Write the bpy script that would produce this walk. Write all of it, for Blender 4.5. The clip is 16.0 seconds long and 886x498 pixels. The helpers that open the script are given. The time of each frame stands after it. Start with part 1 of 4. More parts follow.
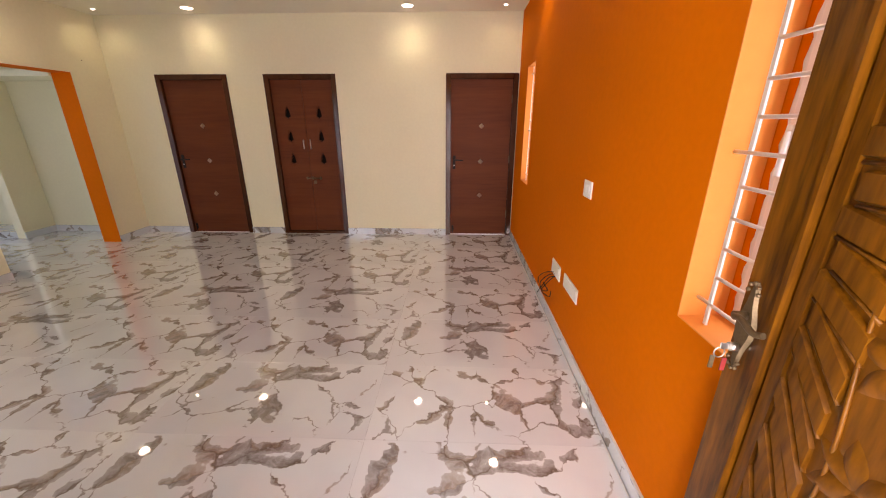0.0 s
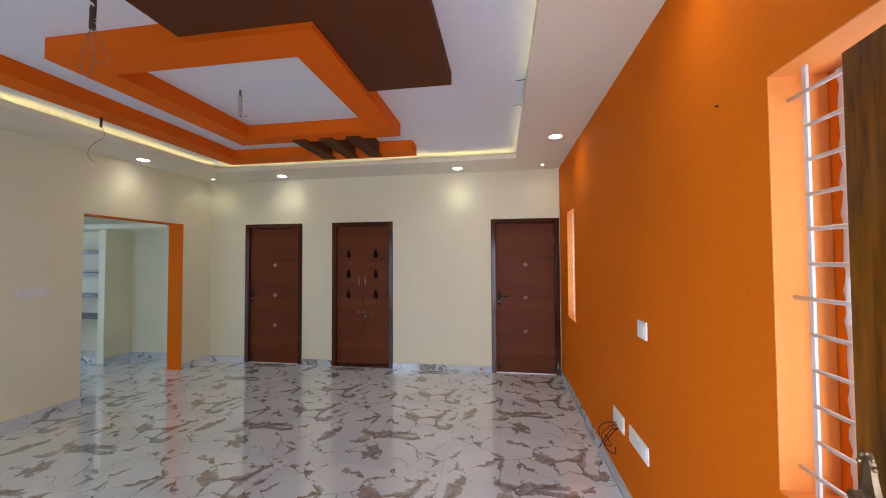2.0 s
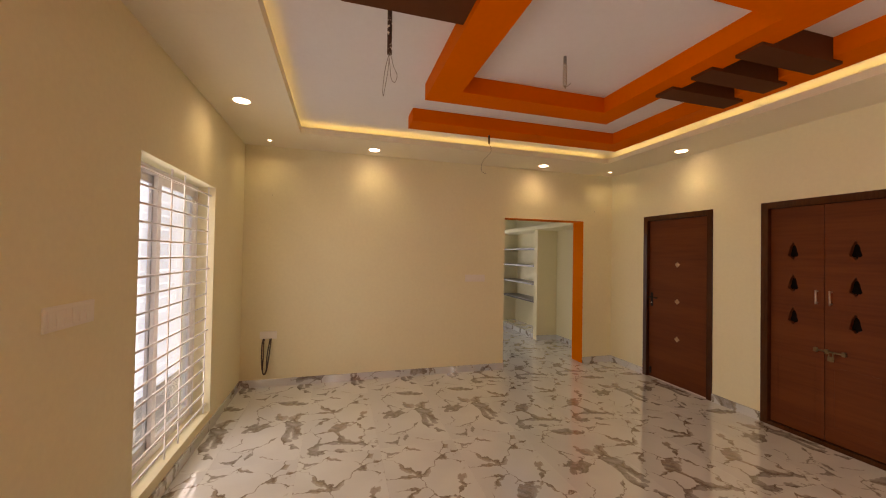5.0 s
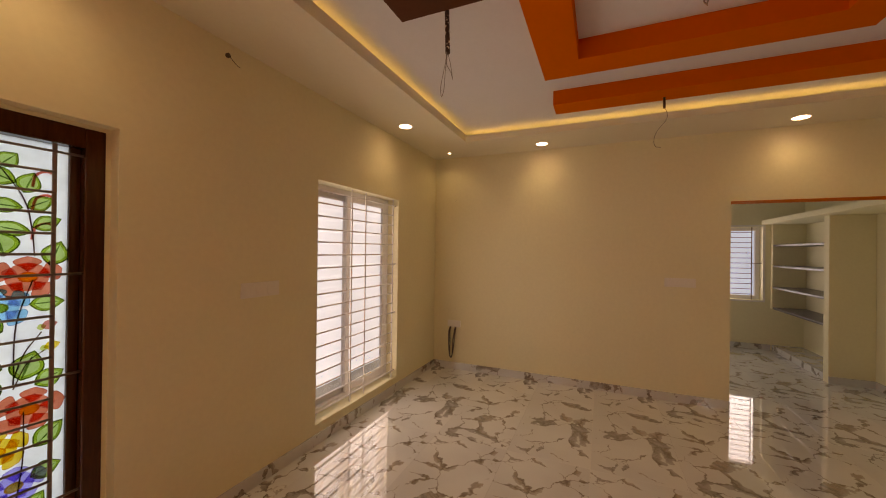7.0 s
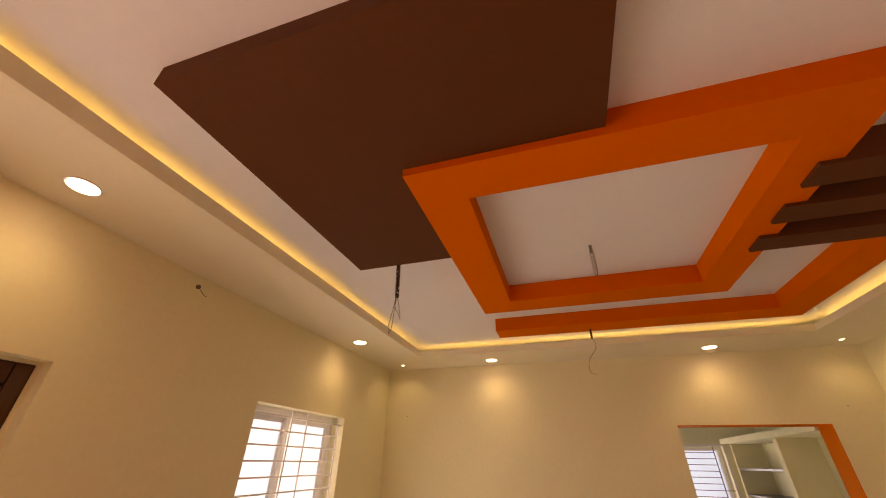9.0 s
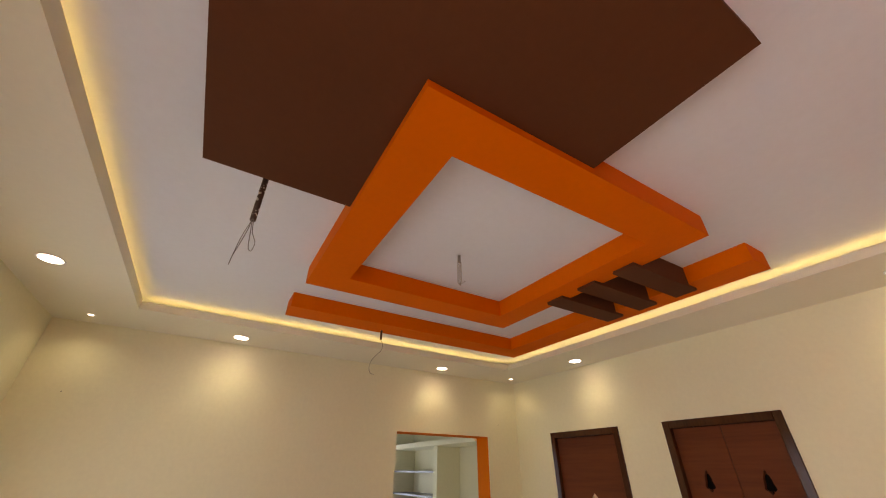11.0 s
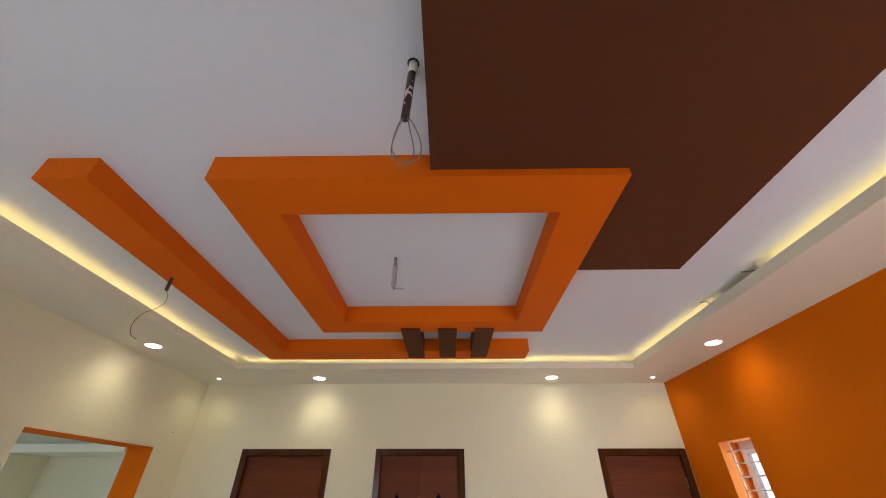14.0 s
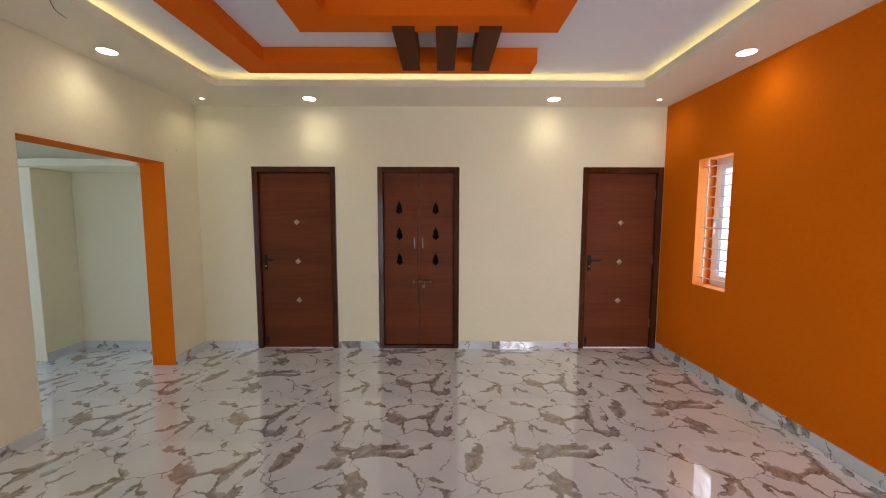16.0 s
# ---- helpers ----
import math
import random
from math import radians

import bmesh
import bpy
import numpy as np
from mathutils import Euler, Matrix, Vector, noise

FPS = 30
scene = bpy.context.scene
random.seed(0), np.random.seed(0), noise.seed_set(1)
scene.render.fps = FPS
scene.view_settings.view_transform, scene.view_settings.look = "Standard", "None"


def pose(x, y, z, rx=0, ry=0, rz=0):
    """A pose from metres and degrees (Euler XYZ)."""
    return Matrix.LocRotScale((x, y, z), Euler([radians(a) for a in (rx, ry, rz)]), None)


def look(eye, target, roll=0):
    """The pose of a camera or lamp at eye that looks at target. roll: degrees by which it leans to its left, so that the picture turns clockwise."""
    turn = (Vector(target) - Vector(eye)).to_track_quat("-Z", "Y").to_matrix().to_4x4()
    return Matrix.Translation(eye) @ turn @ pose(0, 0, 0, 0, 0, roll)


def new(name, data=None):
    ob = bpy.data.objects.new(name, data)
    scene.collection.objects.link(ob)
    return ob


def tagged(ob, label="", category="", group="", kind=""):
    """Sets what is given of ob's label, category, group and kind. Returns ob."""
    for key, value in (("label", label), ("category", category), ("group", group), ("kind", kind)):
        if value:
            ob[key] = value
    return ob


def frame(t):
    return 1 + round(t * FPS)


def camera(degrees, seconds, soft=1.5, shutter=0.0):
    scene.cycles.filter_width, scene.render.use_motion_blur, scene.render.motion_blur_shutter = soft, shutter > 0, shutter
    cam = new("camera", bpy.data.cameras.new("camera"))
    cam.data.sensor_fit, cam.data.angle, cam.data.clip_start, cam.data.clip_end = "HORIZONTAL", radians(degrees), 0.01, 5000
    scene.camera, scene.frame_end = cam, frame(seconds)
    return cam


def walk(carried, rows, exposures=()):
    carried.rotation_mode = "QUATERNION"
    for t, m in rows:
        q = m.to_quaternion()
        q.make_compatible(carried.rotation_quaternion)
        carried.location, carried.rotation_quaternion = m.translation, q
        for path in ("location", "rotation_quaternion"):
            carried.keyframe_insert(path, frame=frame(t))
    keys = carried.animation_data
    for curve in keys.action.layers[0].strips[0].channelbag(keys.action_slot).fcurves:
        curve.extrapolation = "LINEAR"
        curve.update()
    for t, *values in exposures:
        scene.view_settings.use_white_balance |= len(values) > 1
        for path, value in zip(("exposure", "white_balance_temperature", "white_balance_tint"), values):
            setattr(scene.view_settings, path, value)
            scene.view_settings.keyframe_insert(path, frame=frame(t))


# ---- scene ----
cam = camera(101.1, 16.0, soft=1.1)
PATH = [
    (0, (0.229, 0.188, 1.515), (0.159, 2.096, 0.854), -0.0),
    (0.5, (0.202, 0.118, 1.559), (0.144, 2.103, 1.282), -0.1),
    (1, (0.187, 0.102, 1.58), (0.135, 2.07, 1.593), -0.4),
    (1.5, (0.19, 0.125, 1.562), (0.107, 2.094, 1.611), -0.3),
    (2, (0.221, 0.138, 1.548), (-0.091, 2.094, 1.605), -0.3),
    (2.5, (0.27, 0.15, 1.531), (-0.345, 2.052, 1.594), 0.0),
    (3, (0.272, 0.302, 1.512), (-0.657, 2.072, 1.579), 0.3),
    (3.5, (0.286, 0.493, 1.521), (-0.936, 2.075, 1.582), 0.5),
    (4, (0.326, 0.734, 1.521), (-1.177, 2.052, 1.58), 0.6),
    (4.5, (0.337, 0.989, 1.529), (-1.418, 1.948, 1.574), 0.8),
    (5, (0.315, 1.259, 1.55), (-1.608, 1.805, 1.58), 1.0),
    (5.2, (0.327, 1.399, 1.552), (-1.639, 1.765, 1.571), 1.2),
    (7.3, (0.184, 2.319, 1.545), (-1.634, 1.485, 1.563), 0.8),
    (7.5, (0.198, 2.352, 1.581), (-1.618, 1.514, 1.62), 0.9),
    (8, (0.261, 2.409, 1.666), (-1.501, 1.581, 2.123), 1.1),
    (8.5, (0.336, 2.431, 1.717), (-1.3, 1.697, 2.604), 0.9),
    (9, (0.324, 2.409, 1.718), (-1.319, 1.878, 2.728), 0.9),
    (9.5, (0.327, 2.31, 1.679), (-1.367, 2.083, 2.717), 1.0),
    (9.7, (0.293, 2.221, 1.7), (-1.418, 2.142, 2.732), 0.9),
    (11.8, (-0.41, 1.243, 1.658), (-1.47, 2.539, 2.752), 0.6),
    (12, (-0.514, 1.19, 1.655), (-1.45, 2.568, 2.762), 0.6),
    (12.5, (-0.788, 1.045, 1.682), (-1.402, 2.592, 2.792), 0.5),
    (13, (-1.076, 0.955, 1.668), (-1.41, 2.582, 2.782), 0.2),
    (13.5, (-1.33, 0.884, 1.679), (-1.458, 2.537, 2.797), 0.2),
    (14, (-1.481, 0.829, 1.7), (-1.503, 2.488, 2.817), -0.0),
    (14.5, (-1.47, 0.845, 1.698), (-1.466, 2.512, 2.803), 0.0),
    (15, (-1.477, 0.917, 1.657), (-1.472, 2.728, 2.505), 0.1),
    (15.5, (-1.51, 0.981, 1.591), (-1.503, 2.952, 1.93), 0.0),
    (16, (-1.51, 1.024, 1.525), (-1.506, 3.017, 1.356), 0.1),
]
walk(cam, [(t, look(eye, target, roll)) for t, eye, target, roll in PATH],
     [(0, 0.41, 7916, 35), (0.8, 0.31, 6901, 31), (1.5, 0.26, 6191, 26), (2.5, 0.23, 6089, 23), (3.3, 0.19, 6089, 21), (4.0, 0.10, 7307, 25),
      (4.5, 0.02, 9439, 33), (5, -0.01, 11570, 39), (6.2, -0.34, 14108, 42), (7.5, -0.56, 15935, 45), (8.2, -0.42, 16036, 45), (9, 0.05, 15732, 44),
      (9.7, 0.14, 13093, 38), (10.4, 0.18, 10454, 33), (11.1, 0.20, 8424, 30), (11.8, 0.25, 7510, 28), (12.5, 0.26, 7206, 27), (14, 0.26, 6800, 24), (16, 0.32, 6800, 27)])

# ---- world and daylight ----
world = bpy.data.worlds.new("sky")
scene.world = world
world.use_nodes = True
_wt = world.node_tree
_sky = _wt.nodes.new("ShaderNodeTexSky")
_sky.sky_type, _sky.sun_disc = "NISHITA", False
_sky.sun_elevation, _sky.sun_rotation = radians(58), radians(-23)
_bg = next(n for n in _wt.nodes if n.type == "BACKGROUND")
_bg.inputs["Strength"].default_value = 0.12
_wt.links.new(_sky.outputs[0], _bg.inputs["Color"])
sun = new("sun", bpy.data.lights.new("sun", "SUN"))
sun.data.energy, sun.data.angle, sun.data.color = 1.0, radians(12), (1.0, 0.95, 0.88)
sun.matrix_world = look((-3, 7, 12), (0, 0, 0))

LAMP_WATTS = 6.4        # each round downlight
SPOT_WATTS = 2.4       # each little corner spot
STRIP_GLOW = 7.0       # yellow strip in the cove
# the last strength belongs to an added kitchen fill, not to a real opening
DAY_FRONT, DAY_DOOR, DAY_SIDE, DAY_KITCHEN, FILL_KITCHEN = 1.9, 6.6, 2.0, 1.5, 1.1


def daylight(name, eye, target, w, h, watts, color=(0.90, 0.95, 1.0)):
    """Sky light that comes in through an opening, as an area lamp that fills it."""
    d = bpy.data.lights.new(name, "AREA")
    d.shape, d.size, d.size_y, d.energy, d.color = "RECTANGLE", w, h, watts, color
    ob = new(name, d)
    ob.matrix_world = look(eye, target)
    return ob


daylight("door_light", (0.43, -0.06, 1.04), (0.43, 2.0, 1.04), 0.82, 1.9, 19)
daylight("kitchen_light", (-7.445, 4.05, 1.40), (-5.0, 4.05, 1.40), 1.1, 1.1, 14, (0.60, 0.80, 1.0))
daylight("window_light", (-2.672, 0.135, 1.13), (-2.672, 2.0, 1.13), 1.13, 1.83, 15, (0.70, 0.86, 1.0))
daylight("side_light", (1.128, 1.11, 1.48), (0.0, 1.11, 1.48), 0.40, 1.14, 2.2)
daylight("side_light", (1.128, 4.43, 1.48), (0.0, 4.43, 1.48), 0.38, 1.16, 2.2)

# ---- room dimensions ----
XL, XR, YF, YB = -4.272, 1.0, 0.205, 5.2      # inner faces of the hall
TH = 0.235                                   # wall thickness
ZS, ZC = 2.765, 2.885                         # soffit underside, raised ceiling
TOP = 3.02
CX0, CX1, CY0, CY1 = -3.650, 0.408, 0.852, 4.595   # inner edge of the soffit
KX, KY0, KY1 = -7.35, 2.2, 5.2               # kitchen far wall and sides

# ---- materials ----


def mat(name, color, rough=0.5, metal=0.0, spec=0.5, vary=0.06, scale=6.0, bump=0.0, bump_scale=60.0, coat=0.0):
    m = bpy.data.materials.new(name)
    m.use_nodes = True
    nt = m.node_tree
    b = nt.nodes["Principled BSDF"]
    b.inputs["Roughness"].default_value = rough
    b.inputs["Metallic"].default_value = metal
    b.inputs["Specular IOR Level"].default_value = spec
    b.inputs["Coat Weight"].default_value = coat
    b.inputs["Coat Roughness"].default_value = 0.08
    co = nt.nodes.new("ShaderNodeTexCoord")
    n1 = nt.nodes.new("ShaderNodeTexNoise")
    n1.inputs["Scale"].default_value, n1.inputs["Detail"].default_value = scale * 0.25, 4
    n2 = nt.nodes.new("ShaderNodeTexNoise")
    n2.inputs["Scale"].default_value, n2.inputs["Detail"].default_value = scale * 5, 5
    nt.links.new(co.outputs["Object"], n1.inputs["Vector"])
    nt.links.new(co.outputs["Object"], n2.inputs["Vector"])
    add = nt.nodes.new("ShaderNodeMath")
    add.operation = "ADD"
    nt.links.new(n1.outputs["Fac"], add.inputs[0])
    nt.links.new(n2.outputs["Fac"], add.inputs[1])
    mr = nt.nodes.new("ShaderNodeMapRange")
    mr.inputs[1].default_value, mr.inputs[2].default_value = 0.6, 1.4
    mr.inputs[3].default_value, mr.inputs[4].default_value = 1 - vary, 1 + vary
    nt.links.new(add.outputs[0], mr.inputs[0])
    mul = nt.nodes.new("ShaderNodeVectorMath")
    mul.operation = "SCALE"
    mul.inputs[0].default_value = color
    nt.links.new(mr.outputs[0], mul.inputs["Scale"])
    nt.links.new(mul.outputs[0], b.inputs["Base Color"])
    if bump:
        n3 = nt.nodes.new("ShaderNodeTexNoise")
        n3.inputs["Scale"].default_value, n3.inputs["Detail"].default_value = bump_scale, 6
        nt.links.new(co.outputs["Object"], n3.inputs["Vector"])
        bp = nt.nodes.new("ShaderNodeBump")
        bp.inputs["Strength"].default_value, bp.inputs["Distance"].default_value = bump, 0.004
        nt.links.new(n3.outputs["Fac"], bp.inputs["Height"])
        nt.links.new(bp.outputs[0], b.inputs["Normal"])
    return m


def glow(name, color, strength, vary=0.0):
    m = bpy.data.materials.new(name)
    m.use_nodes = True
    nt = m.node_tree
    nt.nodes.remove(nt.nodes["Principled BSDF"])
    e = nt.nodes.new("ShaderNodeEmission")
    e.inputs["Color"].default_value, e.inputs["Strength"].default_value = (*color, 1), strength
    if vary:
        n = nt.nodes.new("ShaderNodeTexNoise")
        n.inputs["Scale"].default_value = 0.7
        co = nt.nodes.new("ShaderNodeTexCoord")
        nt.links.new(co.outputs["Object"], n.inputs["Vector"])
        mr = nt.nodes.new("ShaderNodeMapRange")
        mr.inputs[1].default_value, mr.inputs[2].default_value = 0.3, 0.7
        mr.inputs[3].default_value, mr.inputs[4].default_value = strength * (1 - vary), strength * (1 + vary)
        nt.links.new(n.outputs["Fac"], mr.inputs[0])
        nt.links.new(mr.outputs[0], e.inputs["Strength"])
    nt.links.new(e.outputs[0], nt.nodes["Material Output"].inputs[0])
    return m


def wood(name, dark, light, rough, along="Z", coat=0.0, grain=9.0, bump=0.15, stretch=0.12, spec=0.5):
    """Stained timber with its grain along one axis."""
    m = bpy.data.materials.new(name)
    m.use_nodes = True
    nt = m.node_tree
    b = nt.nodes["Principled BSDF"]
    b.inputs["Roughness"].default_value = rough
    b.inputs["Specular IOR Level"].default_value = spec
    b.inputs["Coat Weight"].default_value, b.inputs["Coat Roughness"].default_value = coat, 0.06
    co = nt.nodes.new("ShaderNodeTexCoord")
    mp = nt.nodes.new("ShaderNodeMapping")
    mp.inputs["Scale"].default_value = [stretch if a == along else 1.0 for a in "XYZ"]
    nt.links.new(co.outputs["Object"], mp.inputs["Vector"])
    n1 = nt.nodes.new("ShaderNodeTexNoise")
    n1.inputs["Scale"].default_value, n1.inputs["Detail"].default_value = grain, 6
    n1.inputs["Distortion"].default_value = 0.6
    n2 = nt.nodes.new("ShaderNodeTexNoise")
    n2.inputs["Scale"].default_value, n2.inputs["Detail"].default_value = grain * 9, 4
    nt.links.new(mp.outputs[0], n1.inputs["Vector"])
    nt.links.new(mp.outputs[0], n2.inputs["Vector"])
    mx = nt.nodes.new("ShaderNodeMath")
    mx.operation = "MULTIPLY_ADD"
    mx.inputs[1].default_value = 0.45
    nt.links.new(n2.outputs["Fac"], mx.inputs[0])
    sc = nt.nodes.new("ShaderNodeMath")
    sc.operation = "MULTIPLY"
    sc.inputs[1].default_value = 0.6
    nt.links.new(n1.outputs["Fac"], sc.inputs[0])
    nt.links.new(sc.outputs[0], mx.inputs[2])
    rp = nt.nodes.new("ShaderNodeValToRGB")
    rp.color_ramp.elements[0].position, rp.color_ramp.elements[0].color = 0.36, (*dark, 1)
    rp.color_ramp.elements[1].position, rp.color_ramp.elements[1].color = 0.66, (*light, 1)
    nt.links.new(mx.outputs[0], rp.inputs[0])
    nt.links.new(rp.outputs[0], b.inputs["Base Color"])
    bp = nt.nodes.new("ShaderNodeBump")
    bp.inputs["Strength"].default_value, bp.inputs["Distance"].default_value = bump, 0.002
    nt.links.new(mx.outputs[0], bp.inputs["Height"])
    nt.links.new(bp.outputs[0], b.inputs["Normal"])
    return m


def marble(name, rough, dark=1.0, slab=None):
    """Polished porcelain tile: white body, brown vein lines and smoky grey-brown flakes along them."""
    m = bpy.data.materials.new(name)
    m.use_nodes = True
    nt = m.node_tree
    b = nt.nodes["Principled BSDF"]
    b.inputs["Roughness"].default_value = rough
    b.inputs["Specular IOR Level"].default_value = 0.95
    b.inputs["Coat Weight"].default_value, b.inputs["Coat Roughness"].default_value = 0.8, rough * 0.6

    def node(kind, **kw):
        n = nt.nodes.new(kind)
        for k, v in kw.items():
            n.inputs[k].default_value = v
        return n

    def math_(op, a, c=None, d=None):
        n = nt.nodes.new("ShaderNodeMath")
        n.operation = op
        for i, v in enumerate((a, c, d)):
            if v is None:
                continue
            if isinstance(v, (int, float)):
                n.inputs[i].default_value = v
            else:
                nt.links.new(v, n.inputs[i])
        return n.outputs[0]

    def ramp(v, lo, hi, a=0.0, c=1.0):
        n = node("ShaderNodeMapRange")
        n.interpolation_type = "SMOOTHSTEP"
        nt.links.new(v, n.inputs[0])
        for i, x in enumerate((lo, hi, a, c)):
            n.inputs[i + 1].default_value = x
        return n.outputs[0]

    # each slab carries one of two prints
    co = nt.nodes.new("ShaderNodeTexCoord")
    oi = nt.nodes.new("ShaderNodeObjectInfo")
    cmb = nt.nodes.new("ShaderNodeCombineXYZ")
    nt.links.new(math_("MULTIPLY", math_("GREATER_THAN", oi.outputs["Random"], 0.62), 3.7), cmb.inputs[2])
    pos = nt.nodes.new("ShaderNodeVectorMath")
    pos.operation = "ADD"
    nt.links.new(co.outputs["Object"], pos.inputs[0])
    nt.links.new(cmb.outputs[0], pos.inputs[1])
    base = pos.outputs[0]

    def noise(v, scale, detail, rough=0.5, lift=0.0):
        n = node("ShaderNodeTexNoise", Scale=scale, Detail=detail, Roughness=rough)
        sh = nt.nodes.new("ShaderNodeVectorMath")
        sh.operation = "ADD"
        sh.inputs[1].default_value = (lift, lift * 0.3, lift * 0.7)
        nt.links.new(v, sh.inputs[0])
        nt.links.new(sh.outputs[0], n.inputs["Vector"])
        return n

    off = nt.nodes.new("ShaderNodeVectorMath")
    off.operation = "MULTIPLY_ADD"
    off.inputs[1].default_value = (0.46, 0.46, 0.0)
    nt.links.new(noise(base, 2.6, 5.0, 0.58).outputs["Color"], off.inputs[0])
    nt.links.new(base, off.inputs[2])
    warped = off.outputs[0]
    vo = node("ShaderNodeTexVoronoi", Scale=3.7, Randomness=1.0)
    vo.feature = "DISTANCE_TO_EDGE"
    nt.links.new(warped, vo.inputs["Vector"])
    edge = vo.outputs["Distance"]
    cell = node("ShaderNodeTexVoronoi", Scale=3.7, Randomness=1.0)
    nt.links.new(warped, cell.inputs["Vector"])
    cs = nt.nodes.new("ShaderNodeSeparateColor")
    nt.links.new(cell.outputs["Color"], cs.inputs[0])
    mv = noise(base, 4.2, 3.0, 0.55, 2.2).outputs["Fac"]
    fine = noise(warped, 15.0, 6.0, 0.62)
    streak = noise(warped, 38.0, 3.0, 0.6, 5.1)
    thick = ramp(mv, 0.40, 0.62, 0.006, 0.026)
    line = math_("MULTIPLY", math_("SUBTRACT", 1.0, ramp(math_("DIVIDE", math_("MULTIPLY_ADD", math_("SUBTRACT", fine.outputs["Fac"], 0.5), 0.035, edge), thick), 0.3, 1.0)), ramp(mv, 0.43, 0.58, 0.0, 0.66))
    # flakes: dense along the vein, fraying out into one of the two fields beside it
    side = ramp(cs.outputs[0], 0.36, 0.40, 0.12, 1.0)
    width = math_("MULTIPLY", ramp(noise(base, 4.4, 3.0, 0.5, 7.3).outputs["Fac"], 0.468, 0.59, 0.0, 0.19), side)
    if slab:
        # the print keeps its flakes off the slab's rim
        xyz = nt.nodes.new("ShaderNodeSeparateXYZ")
        nt.links.new(co.outputs["Object"], xyz.inputs[0])
        rim = math_("MINIMUM", *[math_("SUBTRACT", h, math_("ABSOLUTE", xyz.outputs[i])) for i, h in enumerate(slab)])
        width = math_("MULTIPLY", width, ramp(rim, 0.0, 0.07))
    frayed = math_("MULTIPLY_ADD", math_("SUBTRACT", fine.outputs["Fac"], 0.5), 0.16, edge)
    body_in = math_("SUBTRACT", 1.0, ramp(math_("SUBTRACT", frayed, width), -0.012, 0.006))
    tone = math_("SUBTRACT", 1.0, ramp(math_("DIVIDE", edge, math_("ADD", width, 0.02)), 0.0, 1.3, 0.0, 0.62))
    flake = math_("MULTIPLY", math_("MULTIPLY", body_in, ramp(width, 0.0, 0.035)), math_("MULTIPLY", tone, ramp(streak.outputs["Fac"], 0.3, 0.65, 0.72, 1.0)))
    cloud = node("ShaderNodeTexNoise", Scale=1.6, Detail=4.0)
    nt.links.new(base, cloud.inputs["Vector"])

    def mix(fac, a, c):
        n = nt.nodes.new("ShaderNodeMix")
        n.data_type = "RGBA"
        nt.links.new(fac, n.inputs[0])
        for i, v in ((6, a), (7, c)):
            if isinstance(v, tuple):
                n.inputs[i].default_value = (*v, 1)
            else:
                nt.links.new(v, n.inputs[i])
        return n.outputs[2]

    body = mix(ramp(cloud.outputs["Fac"], 0.35, 0.7), (0.745 * dark, 0.80 * dark, 0.82 * dark), (0.65 * dark, 0.70 * dark, 0.735 * dark))
    shade = mix(ramp(cs.outputs[1], 0.3, 0.7), (0.32, 0.255, 0.195), (0.25, 0.24, 0.235))
    col = mix(flake, body, mix(ramp(fine.outputs["Fac"], 0.35, 0.65), shade, (0.17, 0.138, 0.112)))
    col = mix(line, col, (0.15, 0.11, 0.08))
    nt.links.new(col, b.inputs["Base Color"])
    return m


def glass(name, tint=(1, 1, 1), rough=0.0):
    m = bpy.data.materials.new(name)
    m.use_nodes = True
    b = m.node_tree.nodes["Principled BSDF"]
    b.inputs["Base Color"].default_value = (*tint, 1)
    b.inputs["Transmission Weight"].default_value = 1.0
    b.inputs["Roughness"].default_value = rough
    b.inputs["IOR"].default_value = 1.45
    return m


def stained(name, color, through_part=0.85, vary=0.25):
    """Painted translucent glass."""
    m = bpy.data.materials.new(name)
    m.use_nodes = True
    nt = m.node_tree
    b = nt.nodes["Principled BSDF"]
    b.inputs["Roughness"].default_value = 0.25
    tr = nt.nodes.new("ShaderNodeBsdfTranslucent")
    mx = nt.nodes.new("ShaderNodeMixShader")
    mx.inputs[0].default_value = through_part
    n = nt.nodes.new("ShaderNodeTexNoise")
    n.inputs["Scale"].default_value, n.inputs["Detail"].default_value = 22, 3
    co = nt.nodes.new("ShaderNodeTexCoord")
    nt.links.new(co.outputs["Object"], n.inputs["Vector"])
    rp = nt.nodes.new("ShaderNodeValToRGB")
    rp.color_ramp.elements[0].position, rp.color_ramp.elements[1].position = 0.3, 0.7
    rp.color_ramp.elements[0].color = (*[c * (1 - vary) for c in color], 1)
    rp.color_ramp.elements[1].color = (*[min(1, c * (1 + vary * 0.6) + 0.01) for c in color], 1)
    nt.links.new(n.outputs["Fac"], rp.inputs[0])
    nt.links.new(rp.outputs[0], b.inputs["Base Color"])
    nt.links.new(rp.outputs[0], tr.inputs["Color"])
    nt.links.new(b.outputs[0], mx.inputs[1])
    nt.links.new(tr.outputs[0], mx.inputs[2])
    nt.links.new(mx.outputs[0], nt.nodes["Material Output"].inputs[0])
    return m


